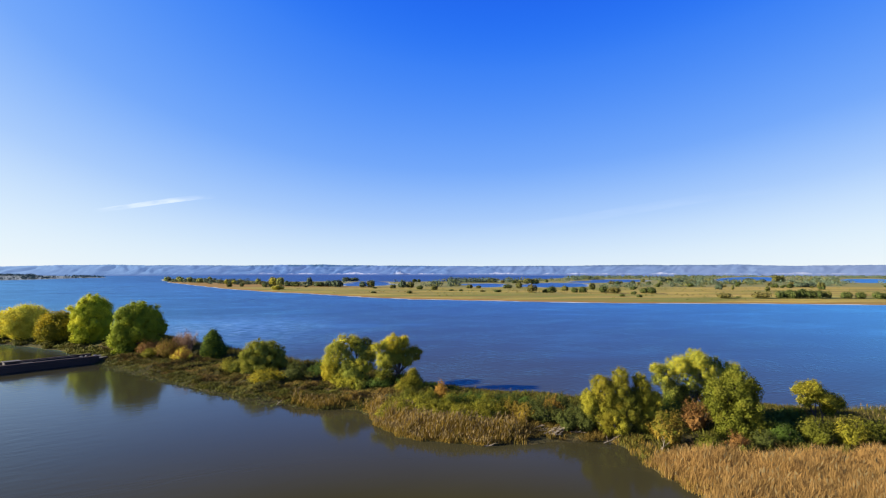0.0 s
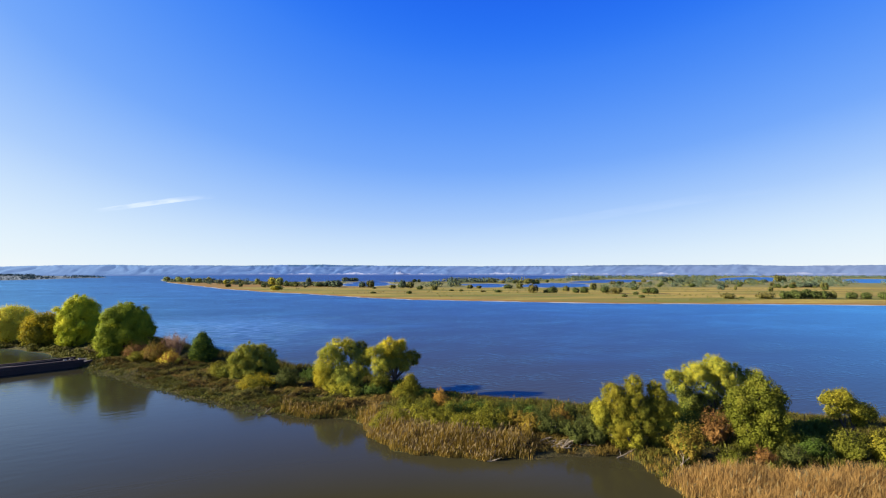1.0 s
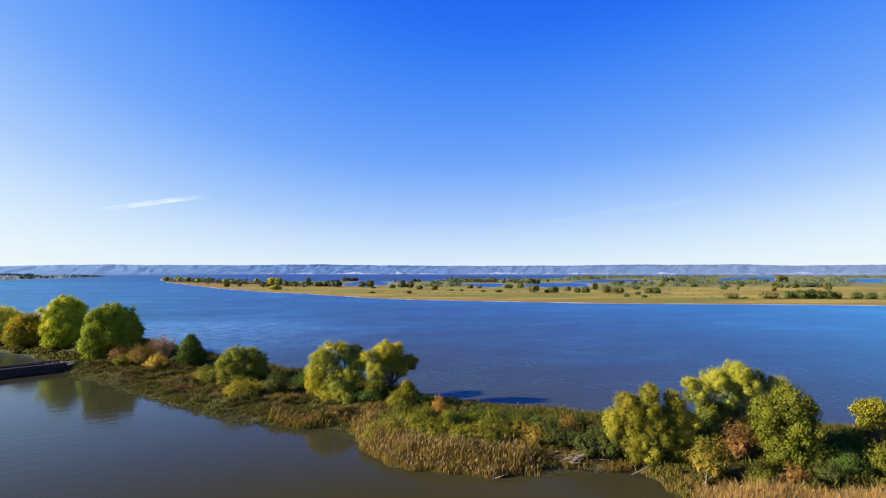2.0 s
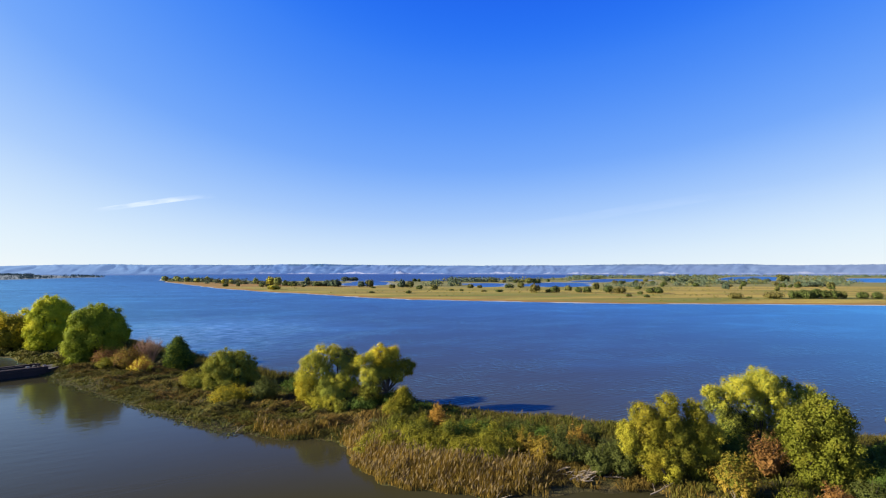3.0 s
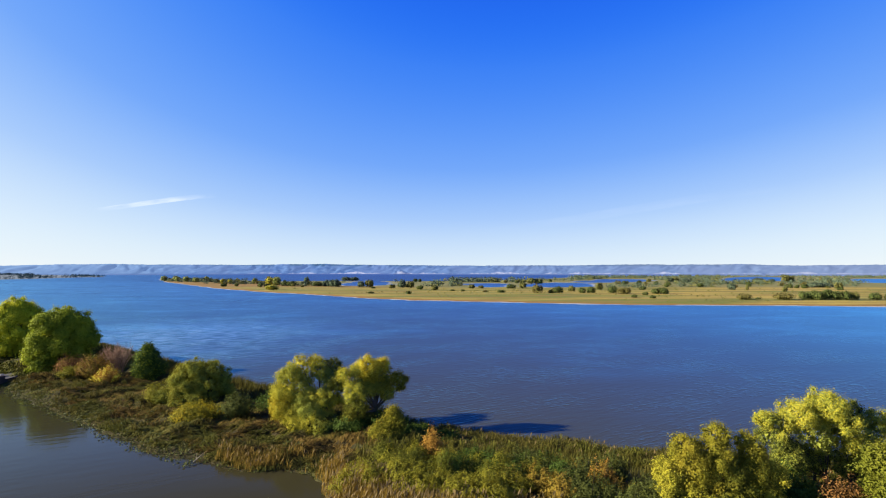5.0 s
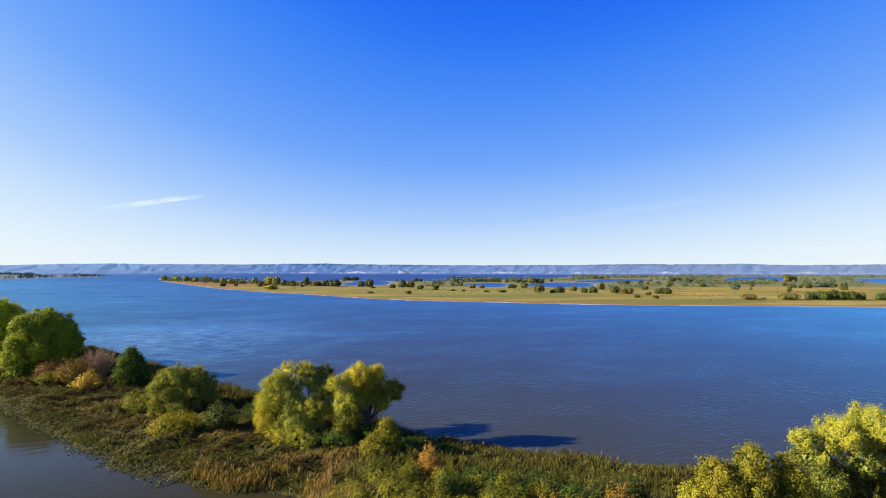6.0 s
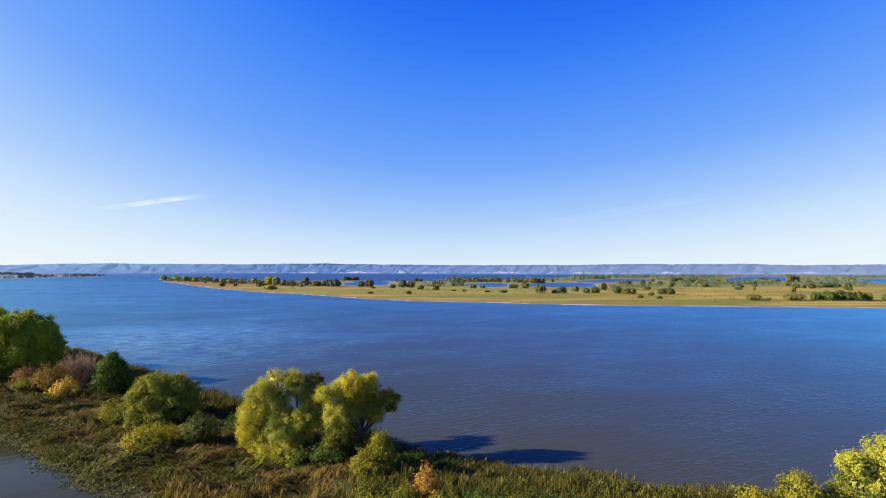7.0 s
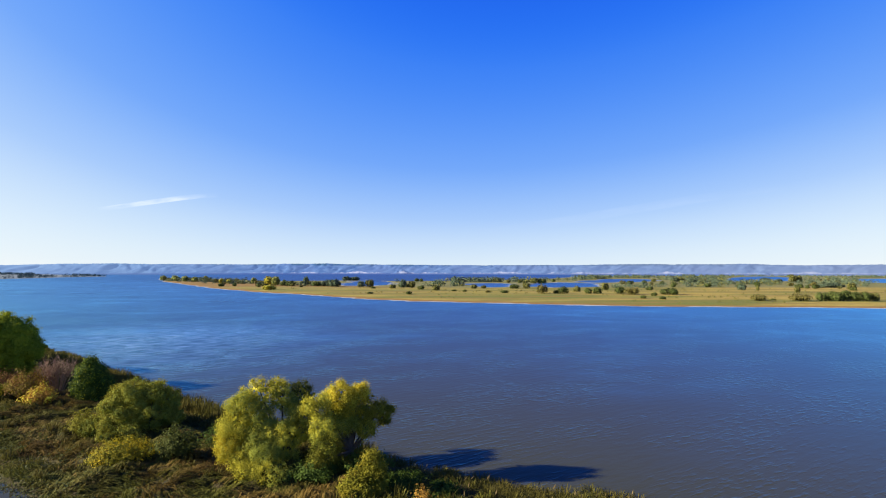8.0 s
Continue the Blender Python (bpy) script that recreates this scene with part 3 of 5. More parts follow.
ground = part("ground", grid_land(np.linspace(-6000, 6000, 25), np.linspace(-6000, 6000, 25), lambda x, y: -3 + 0 * x), BED)
tagged(ground, "silty river bed under the water", "ground", kind="structure")
water = part("water", grid_land(np.linspace(-6000, 6000, 41), np.linspace(-6000, 6000, 41), lambda x, y: 0 * x), WATER)
tagged(water, "wide blue river with wind ripples and calm lagoon", "water", kind="structure")
spit = part("ground_spit", grid_land(np.concatenate([np.arange(-260, -120, 3.5), np.arange(-120, -75, 1.0), np.arange(-75, 20, 0.8), np.arange(20, 70, 1.0), np.arange(70, 262, 4)]),
                                     np.concatenate([np.arange(-30, 30, 3.0), np.arange(30, 50, 1.0), np.arange(50, 125, 0.9), np.arange(125, 130, 1.0), np.arange(130, 262, 4)]), spit_z), MARSH, smooth=True)
tagged(spit, "low marshy spit of dark soil and sedge", "ground", kind="structure")
flood = part("ground_floodplain", grid_land(np.concatenate([np.arange(-900, -300, 6.0), np.arange(-300, 500, 9.0), np.arange(500, 3300, 28)]),
                                            np.concatenate([np.arange(150, 420, 4.0), np.arange(420, 1300, 14), np.arange(1300, 3400, 30)]), flood_z), MEADOW, smooth=True)
tagged(flood, "flat golden autumn meadow on the far bank", "ground", kind="structure")


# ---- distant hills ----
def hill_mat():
    """Far wooded bluffs, the blue haze of distance put into colour and emission; bare chalk where the ground is too
    steep for trees.
    """
    m, nodes, links, p = mat("far_bluffs_hazed")
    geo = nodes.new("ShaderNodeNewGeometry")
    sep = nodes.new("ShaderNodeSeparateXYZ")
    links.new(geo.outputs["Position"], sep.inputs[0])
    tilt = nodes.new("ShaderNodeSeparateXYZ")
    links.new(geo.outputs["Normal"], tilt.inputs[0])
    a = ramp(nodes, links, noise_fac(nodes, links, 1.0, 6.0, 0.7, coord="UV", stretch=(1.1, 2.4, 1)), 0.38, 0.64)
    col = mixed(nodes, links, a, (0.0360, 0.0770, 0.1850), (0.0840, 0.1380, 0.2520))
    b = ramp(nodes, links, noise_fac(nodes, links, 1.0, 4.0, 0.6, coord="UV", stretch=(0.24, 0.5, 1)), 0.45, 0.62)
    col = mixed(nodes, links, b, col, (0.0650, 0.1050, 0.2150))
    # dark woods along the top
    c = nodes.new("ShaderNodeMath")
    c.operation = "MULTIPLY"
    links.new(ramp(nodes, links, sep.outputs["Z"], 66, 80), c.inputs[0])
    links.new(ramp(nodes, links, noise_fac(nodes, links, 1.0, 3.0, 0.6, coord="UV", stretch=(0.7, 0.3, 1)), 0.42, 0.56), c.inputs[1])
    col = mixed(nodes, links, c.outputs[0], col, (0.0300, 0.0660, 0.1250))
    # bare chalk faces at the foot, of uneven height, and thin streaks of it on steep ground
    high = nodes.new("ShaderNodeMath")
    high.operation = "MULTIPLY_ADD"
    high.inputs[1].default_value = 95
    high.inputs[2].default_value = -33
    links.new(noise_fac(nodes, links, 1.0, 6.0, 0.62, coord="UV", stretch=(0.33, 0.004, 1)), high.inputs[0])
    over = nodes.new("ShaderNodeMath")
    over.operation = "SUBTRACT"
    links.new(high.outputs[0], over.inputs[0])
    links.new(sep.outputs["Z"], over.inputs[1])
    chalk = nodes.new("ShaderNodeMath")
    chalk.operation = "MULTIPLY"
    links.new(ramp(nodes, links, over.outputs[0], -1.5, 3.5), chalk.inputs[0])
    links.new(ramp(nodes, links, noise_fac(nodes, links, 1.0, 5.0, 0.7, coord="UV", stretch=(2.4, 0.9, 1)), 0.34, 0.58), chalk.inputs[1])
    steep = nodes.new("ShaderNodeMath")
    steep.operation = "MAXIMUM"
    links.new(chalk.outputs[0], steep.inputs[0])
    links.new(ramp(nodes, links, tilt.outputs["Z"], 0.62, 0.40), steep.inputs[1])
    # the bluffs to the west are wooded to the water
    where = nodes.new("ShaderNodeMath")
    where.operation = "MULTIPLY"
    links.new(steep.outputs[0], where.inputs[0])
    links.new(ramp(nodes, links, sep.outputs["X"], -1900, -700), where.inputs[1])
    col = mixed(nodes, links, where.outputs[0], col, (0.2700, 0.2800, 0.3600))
    # lowest metres below the chalk dark blue like the water, so the foot reads higher
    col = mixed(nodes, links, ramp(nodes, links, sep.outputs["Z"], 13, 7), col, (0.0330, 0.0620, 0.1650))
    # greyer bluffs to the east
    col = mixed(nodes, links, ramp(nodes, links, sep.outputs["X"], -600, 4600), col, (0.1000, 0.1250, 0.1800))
    # more air before the bluffs towards the sun: its paler haze mixed into the colour
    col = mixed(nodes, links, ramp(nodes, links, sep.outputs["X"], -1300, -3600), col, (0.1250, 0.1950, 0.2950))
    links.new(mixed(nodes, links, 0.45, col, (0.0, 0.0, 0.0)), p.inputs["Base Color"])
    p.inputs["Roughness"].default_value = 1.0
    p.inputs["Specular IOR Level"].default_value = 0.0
    # air light over the four kilometres, given off as emission
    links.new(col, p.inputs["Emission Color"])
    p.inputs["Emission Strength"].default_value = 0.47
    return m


def hills():
    """One long ridge across the river. Cliffs: bearing of the middle, half width, both in degrees, and height in metres."""
    cliffs = [(-9.4, 1.4, 9), (-5.1, 0.7, 42), (-2.3, 1.6, 4), (2.4, 1.9, 6), (5.8, 0.9, 11), (8.9, 0.8, 13), (10.4, 1.0, 7), (12.0, 0.6, 12), (14.6, 0.9, 16), (16.6, 0.9, 8), (18.6, 0.4, 15), (22.6, 1.7, 18), (26.5, 1.2, 8),
              (28.6, 0.9, 14), (30.4, 0.5, 20), (32.4, 1.2, 11), (35.2, 1.0, 15), (38.0, 1.4, 10), (-14.0, 0.7, 5), (-22.0, 0.5, 4)]
    ang = np.radians(np.linspace(-62, 62, 1100))
    rad = np.concatenate([np.linspace(4150, 4185, 8), np.linspace(4195, 4650, 22)])
    g, r = np.meshgrid(ang, rad)
    s = (r - 4150) / 500
    along = g * 4400
    ridge = np.interp(np.degrees(g), [-62, -40, -36, -32, -27, -20, -13, -6, 0, 6, 14, 20, 29, 33, 40, 62], [55, 61, 70, 79, 77, 80, 88, 82, 78, 78, 80, 83, 81, 71, 70, 60])
    ridge = ridge + 3.0 * wobble(along, 0 * g, 0.0075, 2.0) + 3.2 * wobble(along, r, 0.03, 2.5) + 1.8 * wobble(along, r, 0.11, 0.5)
    bend = along + 90 * wobble(along, r, 0.006, 1.0) - 0.35 * (r - 4150)
    gully = 1.1 * wobble(bend, r * 0.1, 0.024, 3.0) + 0.7 * wobble(bend, r * 0.2, 0.047, 5.0)
    prof = np.clip(s * 1.5 + 0.115 * gully * np.sin(math.pi * np.clip(s * 1.1, 0, 1)), 0, 1)
    z = ridge * (prof ** 0.9)
    for mid, half, high in cliffs:
        w = np.clip(1.6 - np.abs(np.degrees(g) - mid) / half * 1.25, 0, 1) * np.clip(0.45 + 0.9 * wobble(along, 0 * g, 0.055, mid) + 0.5 * wobble(along, 0 * g, 0.16, mid), 0, 1.1)
        z = np.maximum(z, high * w * np.clip((s - 0.012 * (1 + wobble(along, 0 * g, 0.02, 1.0))) / 0.014, 0, 1))
    z = z - 3 * (s < 0.004)
    n = len(ang)
    i, j = np.meshgrid(np.arange(n - 1), np.arange(len(rad) - 1))
    q = (j * n + i).ravel()
    v = np.stack([np.sin(g) * r, np.cos(g) * r, z], -1).reshape(-1, 3)
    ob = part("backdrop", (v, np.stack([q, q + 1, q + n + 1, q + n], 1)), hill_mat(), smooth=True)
    uv = ob.data.uv_layers.new(name="along_and_up")
    at = np.zeros(len(ob.data.loops), np.int32)
    ob.data.loops.foreach_get("vertex_index", at)
    uv.data.foreach_set("uv", np.stack([along.ravel()[at] / 100, (z.ravel()[at] + 0.12 * r.ravel()[at]) / 100], 1).astype(np.float32).ravel())
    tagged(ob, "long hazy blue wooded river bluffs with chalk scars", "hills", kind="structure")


hills()


# ---- trees and shrubs of the spit ----
def gz(x, y):
    return float(spit_z(np.array([x]), np.array([y]))[0])


def deep(lobe, k, bearing=0.0):
    """Round lobes (x, y, z, r) as ellipsoids, the big ones with another behind, so that the crown is as deep as it is wide; bearing turns the crown, in degrees."""
    big = max(q[3] for q in lobe)
    c, n = math.cos(radians(bearing)), math.sin(radians(bearing))
    turned = [(c * (c * x) - n * y, n * (c * x) + c * y, z, r) for x, y, z, r in lobe]
    return [(x, y, z, r, r * k, r) for x, y, z, r in turned] + [(0.85 * x - 1.1 * r * n, y + 1.1 * r * c, 0.94 * z, 0.9 * r, 0.9 * r, 0.9 * r) for x, y, z, r in turned if r > 0.62 * big]


def tree(name, x, y, blobs, mats, count, size, label, category="tree", slim=0.5, radius=0.16, stems=1, seed=1, droop=0.0, group="", spread=0.3, bold=0.0):
    """A tree or shrub: trunk with limbs, and one crown mesh for each (material, share, lobes) in mats."""
    rng = np.random.default_rng(seed)
    ob = thing(name, x, y, min(gz(x, y), 0.45), label, category, group)
    cens = []
    small, src = sublobes(rng, blobs, 16, bold)
    owned = [[q for q, k in zip(small, src) if pick is None or k in pick] for material, share, pick in mats]
    skin = [sum(q[3] * q[5] for q in own) * (share if pick is None else 1.0) for own, (material, share, pick) in zip(owned, mats)]
    for i, (own, (material, share, pick)) in enumerate(zip(owned, mats)):
        geo, cen = puffs(rng, own, blobs, int(count * 1.4 * skin[i] / sum(skin)), size * 1.08, slim, droop, 0.44, 0.3 * bold)
        cens.append(cen)
        if i == 0:
            geo = join([geo, heart(rng, blobs)])
        part("crown" if i == 0 else "leaf_patch", geo, material, ob)
    part("trunk", trunk_limbs(rng, blobs, radius, stems, spread, np.concatenate(cens)), BARK, ob, smooth=True)
    return ob


def shrub(name, x, y, h, w, material, label, count=1500, size=0.22, seed=1, second=None, taper=0.2, slim=0.45, category="shrub", group=""):
    """A shrub of many upright leafy shoots that spread from one stool, over a dense dark inside."""
    rng = np.random.default_rng(seed)
    ob = thing(name, x, y, gz(x, y), label, category, group)
    shoots = max(30, int(14 * w * w))
    a, rho = rng.uniform(0, 2 * math.pi, shoots), np.sqrt(rng.uniform(0, 1, shoots))
    lump = 1 + 0.16 * np.sin(3 * a + seed) * rho + 0.10 * np.sin(7 * a + 2 * seed)
    tip = np.stack([0.5 * w * rho * lump * np.cos(a), 0.5 * w * rho * lump * np.sin(a), h * (1 - (0.5 + 0.3 * taper) * rho ** 2.2) * rng.uniform(0.74, 1.06, shoots) * (1 + 0.12 * np.sin(2 * a + seed))], 1)
    foot = tip * np.array([0.35, 0.35, 0.0])
    total = int(count * 1.8)
    i = rng.integers(0, shoots, total)
    u = rng.uniform(0.12, 1.0, total) ** 0.62
    bow = (tip[i] - foot[i]) * u[:, None]
    bow[:, 2] = (tip[i, 2] - foot[i, 2]) * (1 - (1 - u) ** 1.35)
    off = rng.normal(size=(total, 3)) * size * np.array([0.55, 0.55, 0.5])
    pos = foot[i] + bow + off
    pos[:, 2] = np.maximum(pos[:, 2], 0.04)
    out = unit(pos - np.array([0, 0, 0.25 * h])) * 0.9 + unit(off) * 0.35 + np.array([0, 0, 0.2]) + rng.normal(size=(total, 3)) * 0.3
    mats = [(material, np.ones(shoots, bool))] if second is None else [(material, rng.uniform(0, 1, shoots) < 0.62)]
    if second is not None:
        mats.append((second, ~mats[0][1]))
    for k, (m, own) in enumerate(mats):
        sel = own[i]
        geo = [leaf_cards(rng, pos[sel], out[sel], size * 0.81, min(0.75, slim * 1.25))]
        if k == 0:
            d = unit(rng.normal(size=(70, 3)))
            geo.append(leaf_cards(rng, d * np.array([0.26 * w, 0.26 * w, 0.26 * h]) + np.array([0, 0, 0.3 * h]), d, 0.3 * min(w, h), 0.9))
        part("crown" if k == 0 else "leaf_patch", join(geo), m, ob)
    stems = [tube([(fx, fy, -0.3), ((fx + tx) / 2, (fy + ty) / 2, 0.6 * tz), (tx, ty, tz * 0.97)], [0.03, 0.022, 0.006], 4) for (fx, fy, _), (tx, ty, tz) in zip(foot[:14], tip[:14])]
    part("stems", join(stems), BARK, ob)
    return ob


R = np.random.default_rng(11)
# the far left end of the spit
tree("golden_tree", -96.5, 123, lobes(R, 8.6, 11.5, 0.1, 11), [(L_GOLD, 1, None)], 14000, 0.31, "golden-brown autumn tree with several rounded lobes", radius=0.2, stems=3, seed=2)
tree("golden_tree", -106, 127, lobes(R, 4.2, 8, 0.0, 7), [(L_GOLD, 1, None)], 7000, 0.31, "low golden-brown autumn tree at the water", radius=0.14, stems=3, seed=3)
tree("yellow_tree", -84.5, 117, lobes(R, 7.4, 8.5, 0.0, 9), [(L_LIME, 0.55, range(0, 21, 2)), (L_YELLOW, 0.45, range(1, 21, 2))], 11000, 0.31, "yellow autumn tree with a ragged crown", radius=0.18, stems=2, seed=4)
P1 = [(0.2, 0, 8.8, 2.2), (-1.5, 0, 7.1, 2.2), (2.1, 0, 7.8, 2.3), (0.9, 0, 5.4, 3.4), (-2.1, 0, 4.2, 1.8), (-0.9, 0, 2.1, 2.1), (3.5, 0, 5.5, 1.6), (2.3, 0, 2.4, 1.8), (-2.5, 0, 1.3, 1.3), (4.0, 0, 3.2, 1.1)]
tree("poplar", -76.4, 115, deep(P1, 1.1, 37), [(L_POPLAR, 1, None)], 36000, 0.21, "tall rounded poplar turning from green to yellow", slim=0.8, radius=0.3, seed=5, bold=0.6)
P2 = [(-4.2, 0, 2.8, 2.2), (-3.7, -2.1, 0.7, 1.4), (-1.9, 0, 6.5, 2.9), (-0.8, 0, 8.1, 2.0), (-3.0, 0, 7.4, 2.0), (1.2, 0, 6.9, 2.2), (2.9, 0, 4.6, 1.5), (1.7, 0, 5.2, 2.4), (-0.2, 0, 3.1, 3.1), (-2.2, 0, 0.8, 1.8), (3.9, 0, 4.7, 0.8), (1.2, 0, 2.0, 1.4), (-3.4, 0, 4.7, 2.2)]
tree("poplar", -58.6, 104, deep(P2, 1.1, 32), [(L_GREEN, 1, None)], 46000, 0.21, "large round green poplar with dense glossy leaves", slim=0.8, radius=0.32, seed=6, bold=0.6)
shrub("rust_shrub", -55, 100, 3.2, 5, L_RUST, "rust-brown shrub with thinning leaves", 1500, 0.26, 7)
shrub("ochre_shrub", -49.8, 97, 3.6, 5.4, L_OCHRE, "ochre-brown shrub beside the bare bush", 2000, 0.26, 19, second=L_RUST)
shrub("green_shrub", -52.6, 96, 1.7, 3.2, L_LIME, "small yellow-green rounded shrub", 900, 0.24, 8)
shrub("yellow_shrub", -45.2, 93, 2.8, 3.6, L_ORANGE, "bright orange-yellow autumn shrub", 1700, 0.24, 9, second=L_GOLD)
CT = [(-0.1, 0, 4.8, 0.6), (-0.1, 0, 4.1, 1.0), (0.1, 0, 3.0, 1.5), (-0.7, 0, 1.9, 1.3), (1.1, 0, 2.0, 1.2), (0.1, 0, 0.9, 1.5), (1.3, 0, 1.0, 0.9)]
tree("green_tree", -41, 95.2, deep(CT, 1.1, 26), [(L_DARK, 0.8, None), (L_GREEN, 0.2, None)], 13000, 0.2, "small conical dark green tree", slim=0.6, radius=0.12, seed=10, bold=0.8)
RW = [(-0.9, 0, 3.9, 1.4), (1.1, 0, 3.7, 1.3), (-2.5, 0, 2.9, 1.2), (-4.0, 0, 1.1, 1.0), (-1.5, 0, 1.7, 1.8), (1.1, 0, 2.0, 1.9), (2.6, 0, 3.0, 1.0), (3.0, 0, 1.5, 0.9), (-2.4, -2.3, 0.5, 0.9), (-0.4, -2.1, 0.6, 1.1), (-4.9, 0, 1.1, 0.5), (0.7, 0.0, 0.5, 1.0)]
tree("round_willow", -28, 83.2, deep(RW, 1.2, 21), [(L_WILLOW_GREY, 0.55, None), (L_LIME, 0.45, None)], 34000, 0.14, "round bushy willow with green and yellowing leaves", slim=0.5, radius=0.14, stems=4, seed=12, bold=0.5)
shrub("green_shrub", -32.8, 82.5, 2.3, 3.4, L_LIME, "small yellow-green rounded shrub", 1400, 0.24, 13)
shrub("yellow_shrub", -24.9, 75.5, 2.2, 5.2, L_LIME, "low spreading bright yellow shrub", 2800, 0.2, 14, second=L_YELLOW)
shrub("sage_shrub", -20.8, 76, 2.6, 3.6, L_SAGE, "grey-green willow shrub on the marsh", 1800, 0.22, 15)
# dark shrub added where the round willow's shade lies
shrub("dark_shrub", -17.5, 80, 2.6, 6.0, L_DARK, "dark green shrub deepening the willow shade", 2000, 0.24, 16)
# the two willows
WB = [(-2.4, 0.5, 5.6, 1.4), (-3.4, 0, 4.8, 1.3), (-1.1, 0.8, 5.8, 0.9), (0.3, 1.5, 5.3, 1.0), (-3.9, -0.5, 3.3, 1.3), (-2.4, 0, 3.6, 1.6), (-3.9, -1, 1.9, 1.3), (-1.5, -1.2, 2.1, 1.5), (0.2, -2.2, 2.8, 1.3), (0.1, -2.6, 1.7, 1.2), (-2.7, -2.5, 1.1, 1.1), (-0.8, -3.3, 1.3, 1.3),
      (-0.4, -4.8, 0.7, 1.1), (0.6, -5.6, 0.6, 0.9), (-1.8, -4.4, 0.6, 0.9), (-4.7, -0.5, 2.6, 0.5), (-1.4, -2.2, 2.0, 1.2), (1.3, -1.4, 3.9, 1.0), (1.3, -1.8, 2.4, 1.0), (1.4, -0.6, 4.9, 0.6), (-0.7, 0.3, 4.9, 1.1), (0.2, 0.0, 4.2, 1.0)]
tree("willow", -11.7, 76.0, [(x, y + 0.45 * (x + 1.5), z, 0.98 * r, 1.25 * r, 0.98 * r) for x, y, z, r in WB], [(L_WILLOW, 0.48, (0, 1, 2, 4, 6, 7, 8, 10, 12, 14, 18)), (L_WILLOW_GREY, 0.32, (1, 5, 7, 8, 9, 11, 13, 16, 17, 20, 21)), (L_SAGE, 0.1, (3,)), (L_LIME, 0.1, (17, 19)), (L_YELLOW, 0.1, (6, 15))], 52000, 0.115, "big many-stemmed willow, yellow-green and silvery leaves", slim=0.45, radius=0.2, stems=4, seed=20, droop=0.4, bold=0.2)
WN = [(-0.9, 0, 6.0, 1.1), (0.4, 0.3, 6.1, 0.8), (-1.9, 0.2, 5.7, 0.7), (-0.4, 0, 5.2, 0.9), (-1.8, 0, 3.9, 1.2), (-3.0, 0.3, 5.4, 0.7), (-0.8, 0.3, 4.1, 1.1), (1.9, 0.2, 4.5, 0.9), (2.7, 0.3, 4.5, 0.4), (1.0, -0.4, 3.4, 0.8), (-1.7, -0.2, 2.4, 1.1), (-2.3, -0.4, 1.4, 0.8), (-0.7, -0.4, 1.0, 0.6), (1.0, 0.3, 4.9, 0.9), (0.5, 0.2, 4.3, 0.8), (2.3, 0.2, 3.7, 0.5)]
# olive leaves put the dark gap at the low left lobes into colour
tree("willow", -6.0, 73.5, [(x, y + 0.5 * x, z, 1.06 * r, 1.15 * r, 1.06 * r) for x, y, z, r in WN], [(L_WILLOW_GREY, 0.38, (2, 4, 6)), (L_OLIVE, 0.1, (10, 11, 12)), (L_WILLOW, 0.22, (2, 3, 4, 5, 9)), (L_YELLOW, 0.14, (0, 1, 3)), (L_GOLD, 0.08, (0, 1)), (L_LIME, 0.2, (3, 6, 7, 8, 9, 13, 14, 15))], 33000, 0.115, "open willow with a golden top and bare dark trunk", slim=0.45, radius=0.22, stems=1, seed=21, droop=0.4, bold=0.2)
SHR = [(-0.1, 0, 2.4, 0.7), (0.1, 0, 1.4, 0.9), (-1.2, -0.4, 1.4, 0.6), (-1.5, -0.8, 0.7, 0.8), (-0.6, -1.2, 0.7, 0.8), (0.4, -0.4, 0.6, 0.6), (-1.3, -2.0, 0.5, 0.6)]
tree("willow_shrub", -3.8, 69.3, [(x, y, z, r, r, 1.25 * r) for x, y, z, r in SHR], [(L_LIME, 1, None)], 6500, 0.15, "upright olive-green willow shrub", "shrub", slim=0.5, radius=0.06, stems=4, seed=22, bold=0.2)
shrub("dark_shrub", -8.5, 72.2, 1.5, 4.4, L_DARK, "dark green shrub deepening the willow shade", 2200, 0.24, 23)
# dark shrubs added to darken ground in the willows' shadow
shrub("dark_shrub", -2.0, 71.0, 1.1, 3.8, L_DARK, "dark green shrub deepening the willow shade", 1700, 0.2, 25)
shrub("dark_shrub", 0.9, 69.8, 0.8, 3.2, L_DARK, "low dark green shrub deepening the willow shade", 1400, 0.2, 26)
shrub("dark_shrub", -4.8, 72.6, 1.9, 3.8, L_DARK, "dark green shrub deepening the willow shade", 1600, 0.2, 27)
shrub("orange_shrub", -0.2, 63.8, 2.5, 2.6, L_ORANGE, "small orange autumn shrub beside willows", 1500, 0.2, 24)
# hedge of shrubs on the middle of the spit
MIX = [("lime_shrub", L_LIME, "yellow-green shrub on the marsh", -6.5, 5.0, 58.6, 60.4, 15, 1.5, 2.1), ("yellow_shrub", L_LIME, "yellow-green autumn shrub in the hedge", -3.5, 6.0, 59.2, 64.5, 12, 1.4, 2.1),
       ("green_shrub", L_OLIVE, "leafy green shrub on the marsh", -4.5, 8.0, 61.5, 65.5, 11, 1.5, 2.3), ("dark_shrub", L_DARK, "dark green bushy shrub in the hedge", 1.0, 9.0, 60.0, 64.0, 6, 1.6, 2.2),
       ("sage_shrub", L_SAGE, "grey-green willow shrub on the bank", 6.0, 15.8, 57.0, 62.5, 15, 1.6, 2.5), ("ochre_shrub", L_OCHRE, "ochre-brown shrub on the bank", 5.5, 14.0, 57.5, 62.0, 6, 1.4, 2.1)]
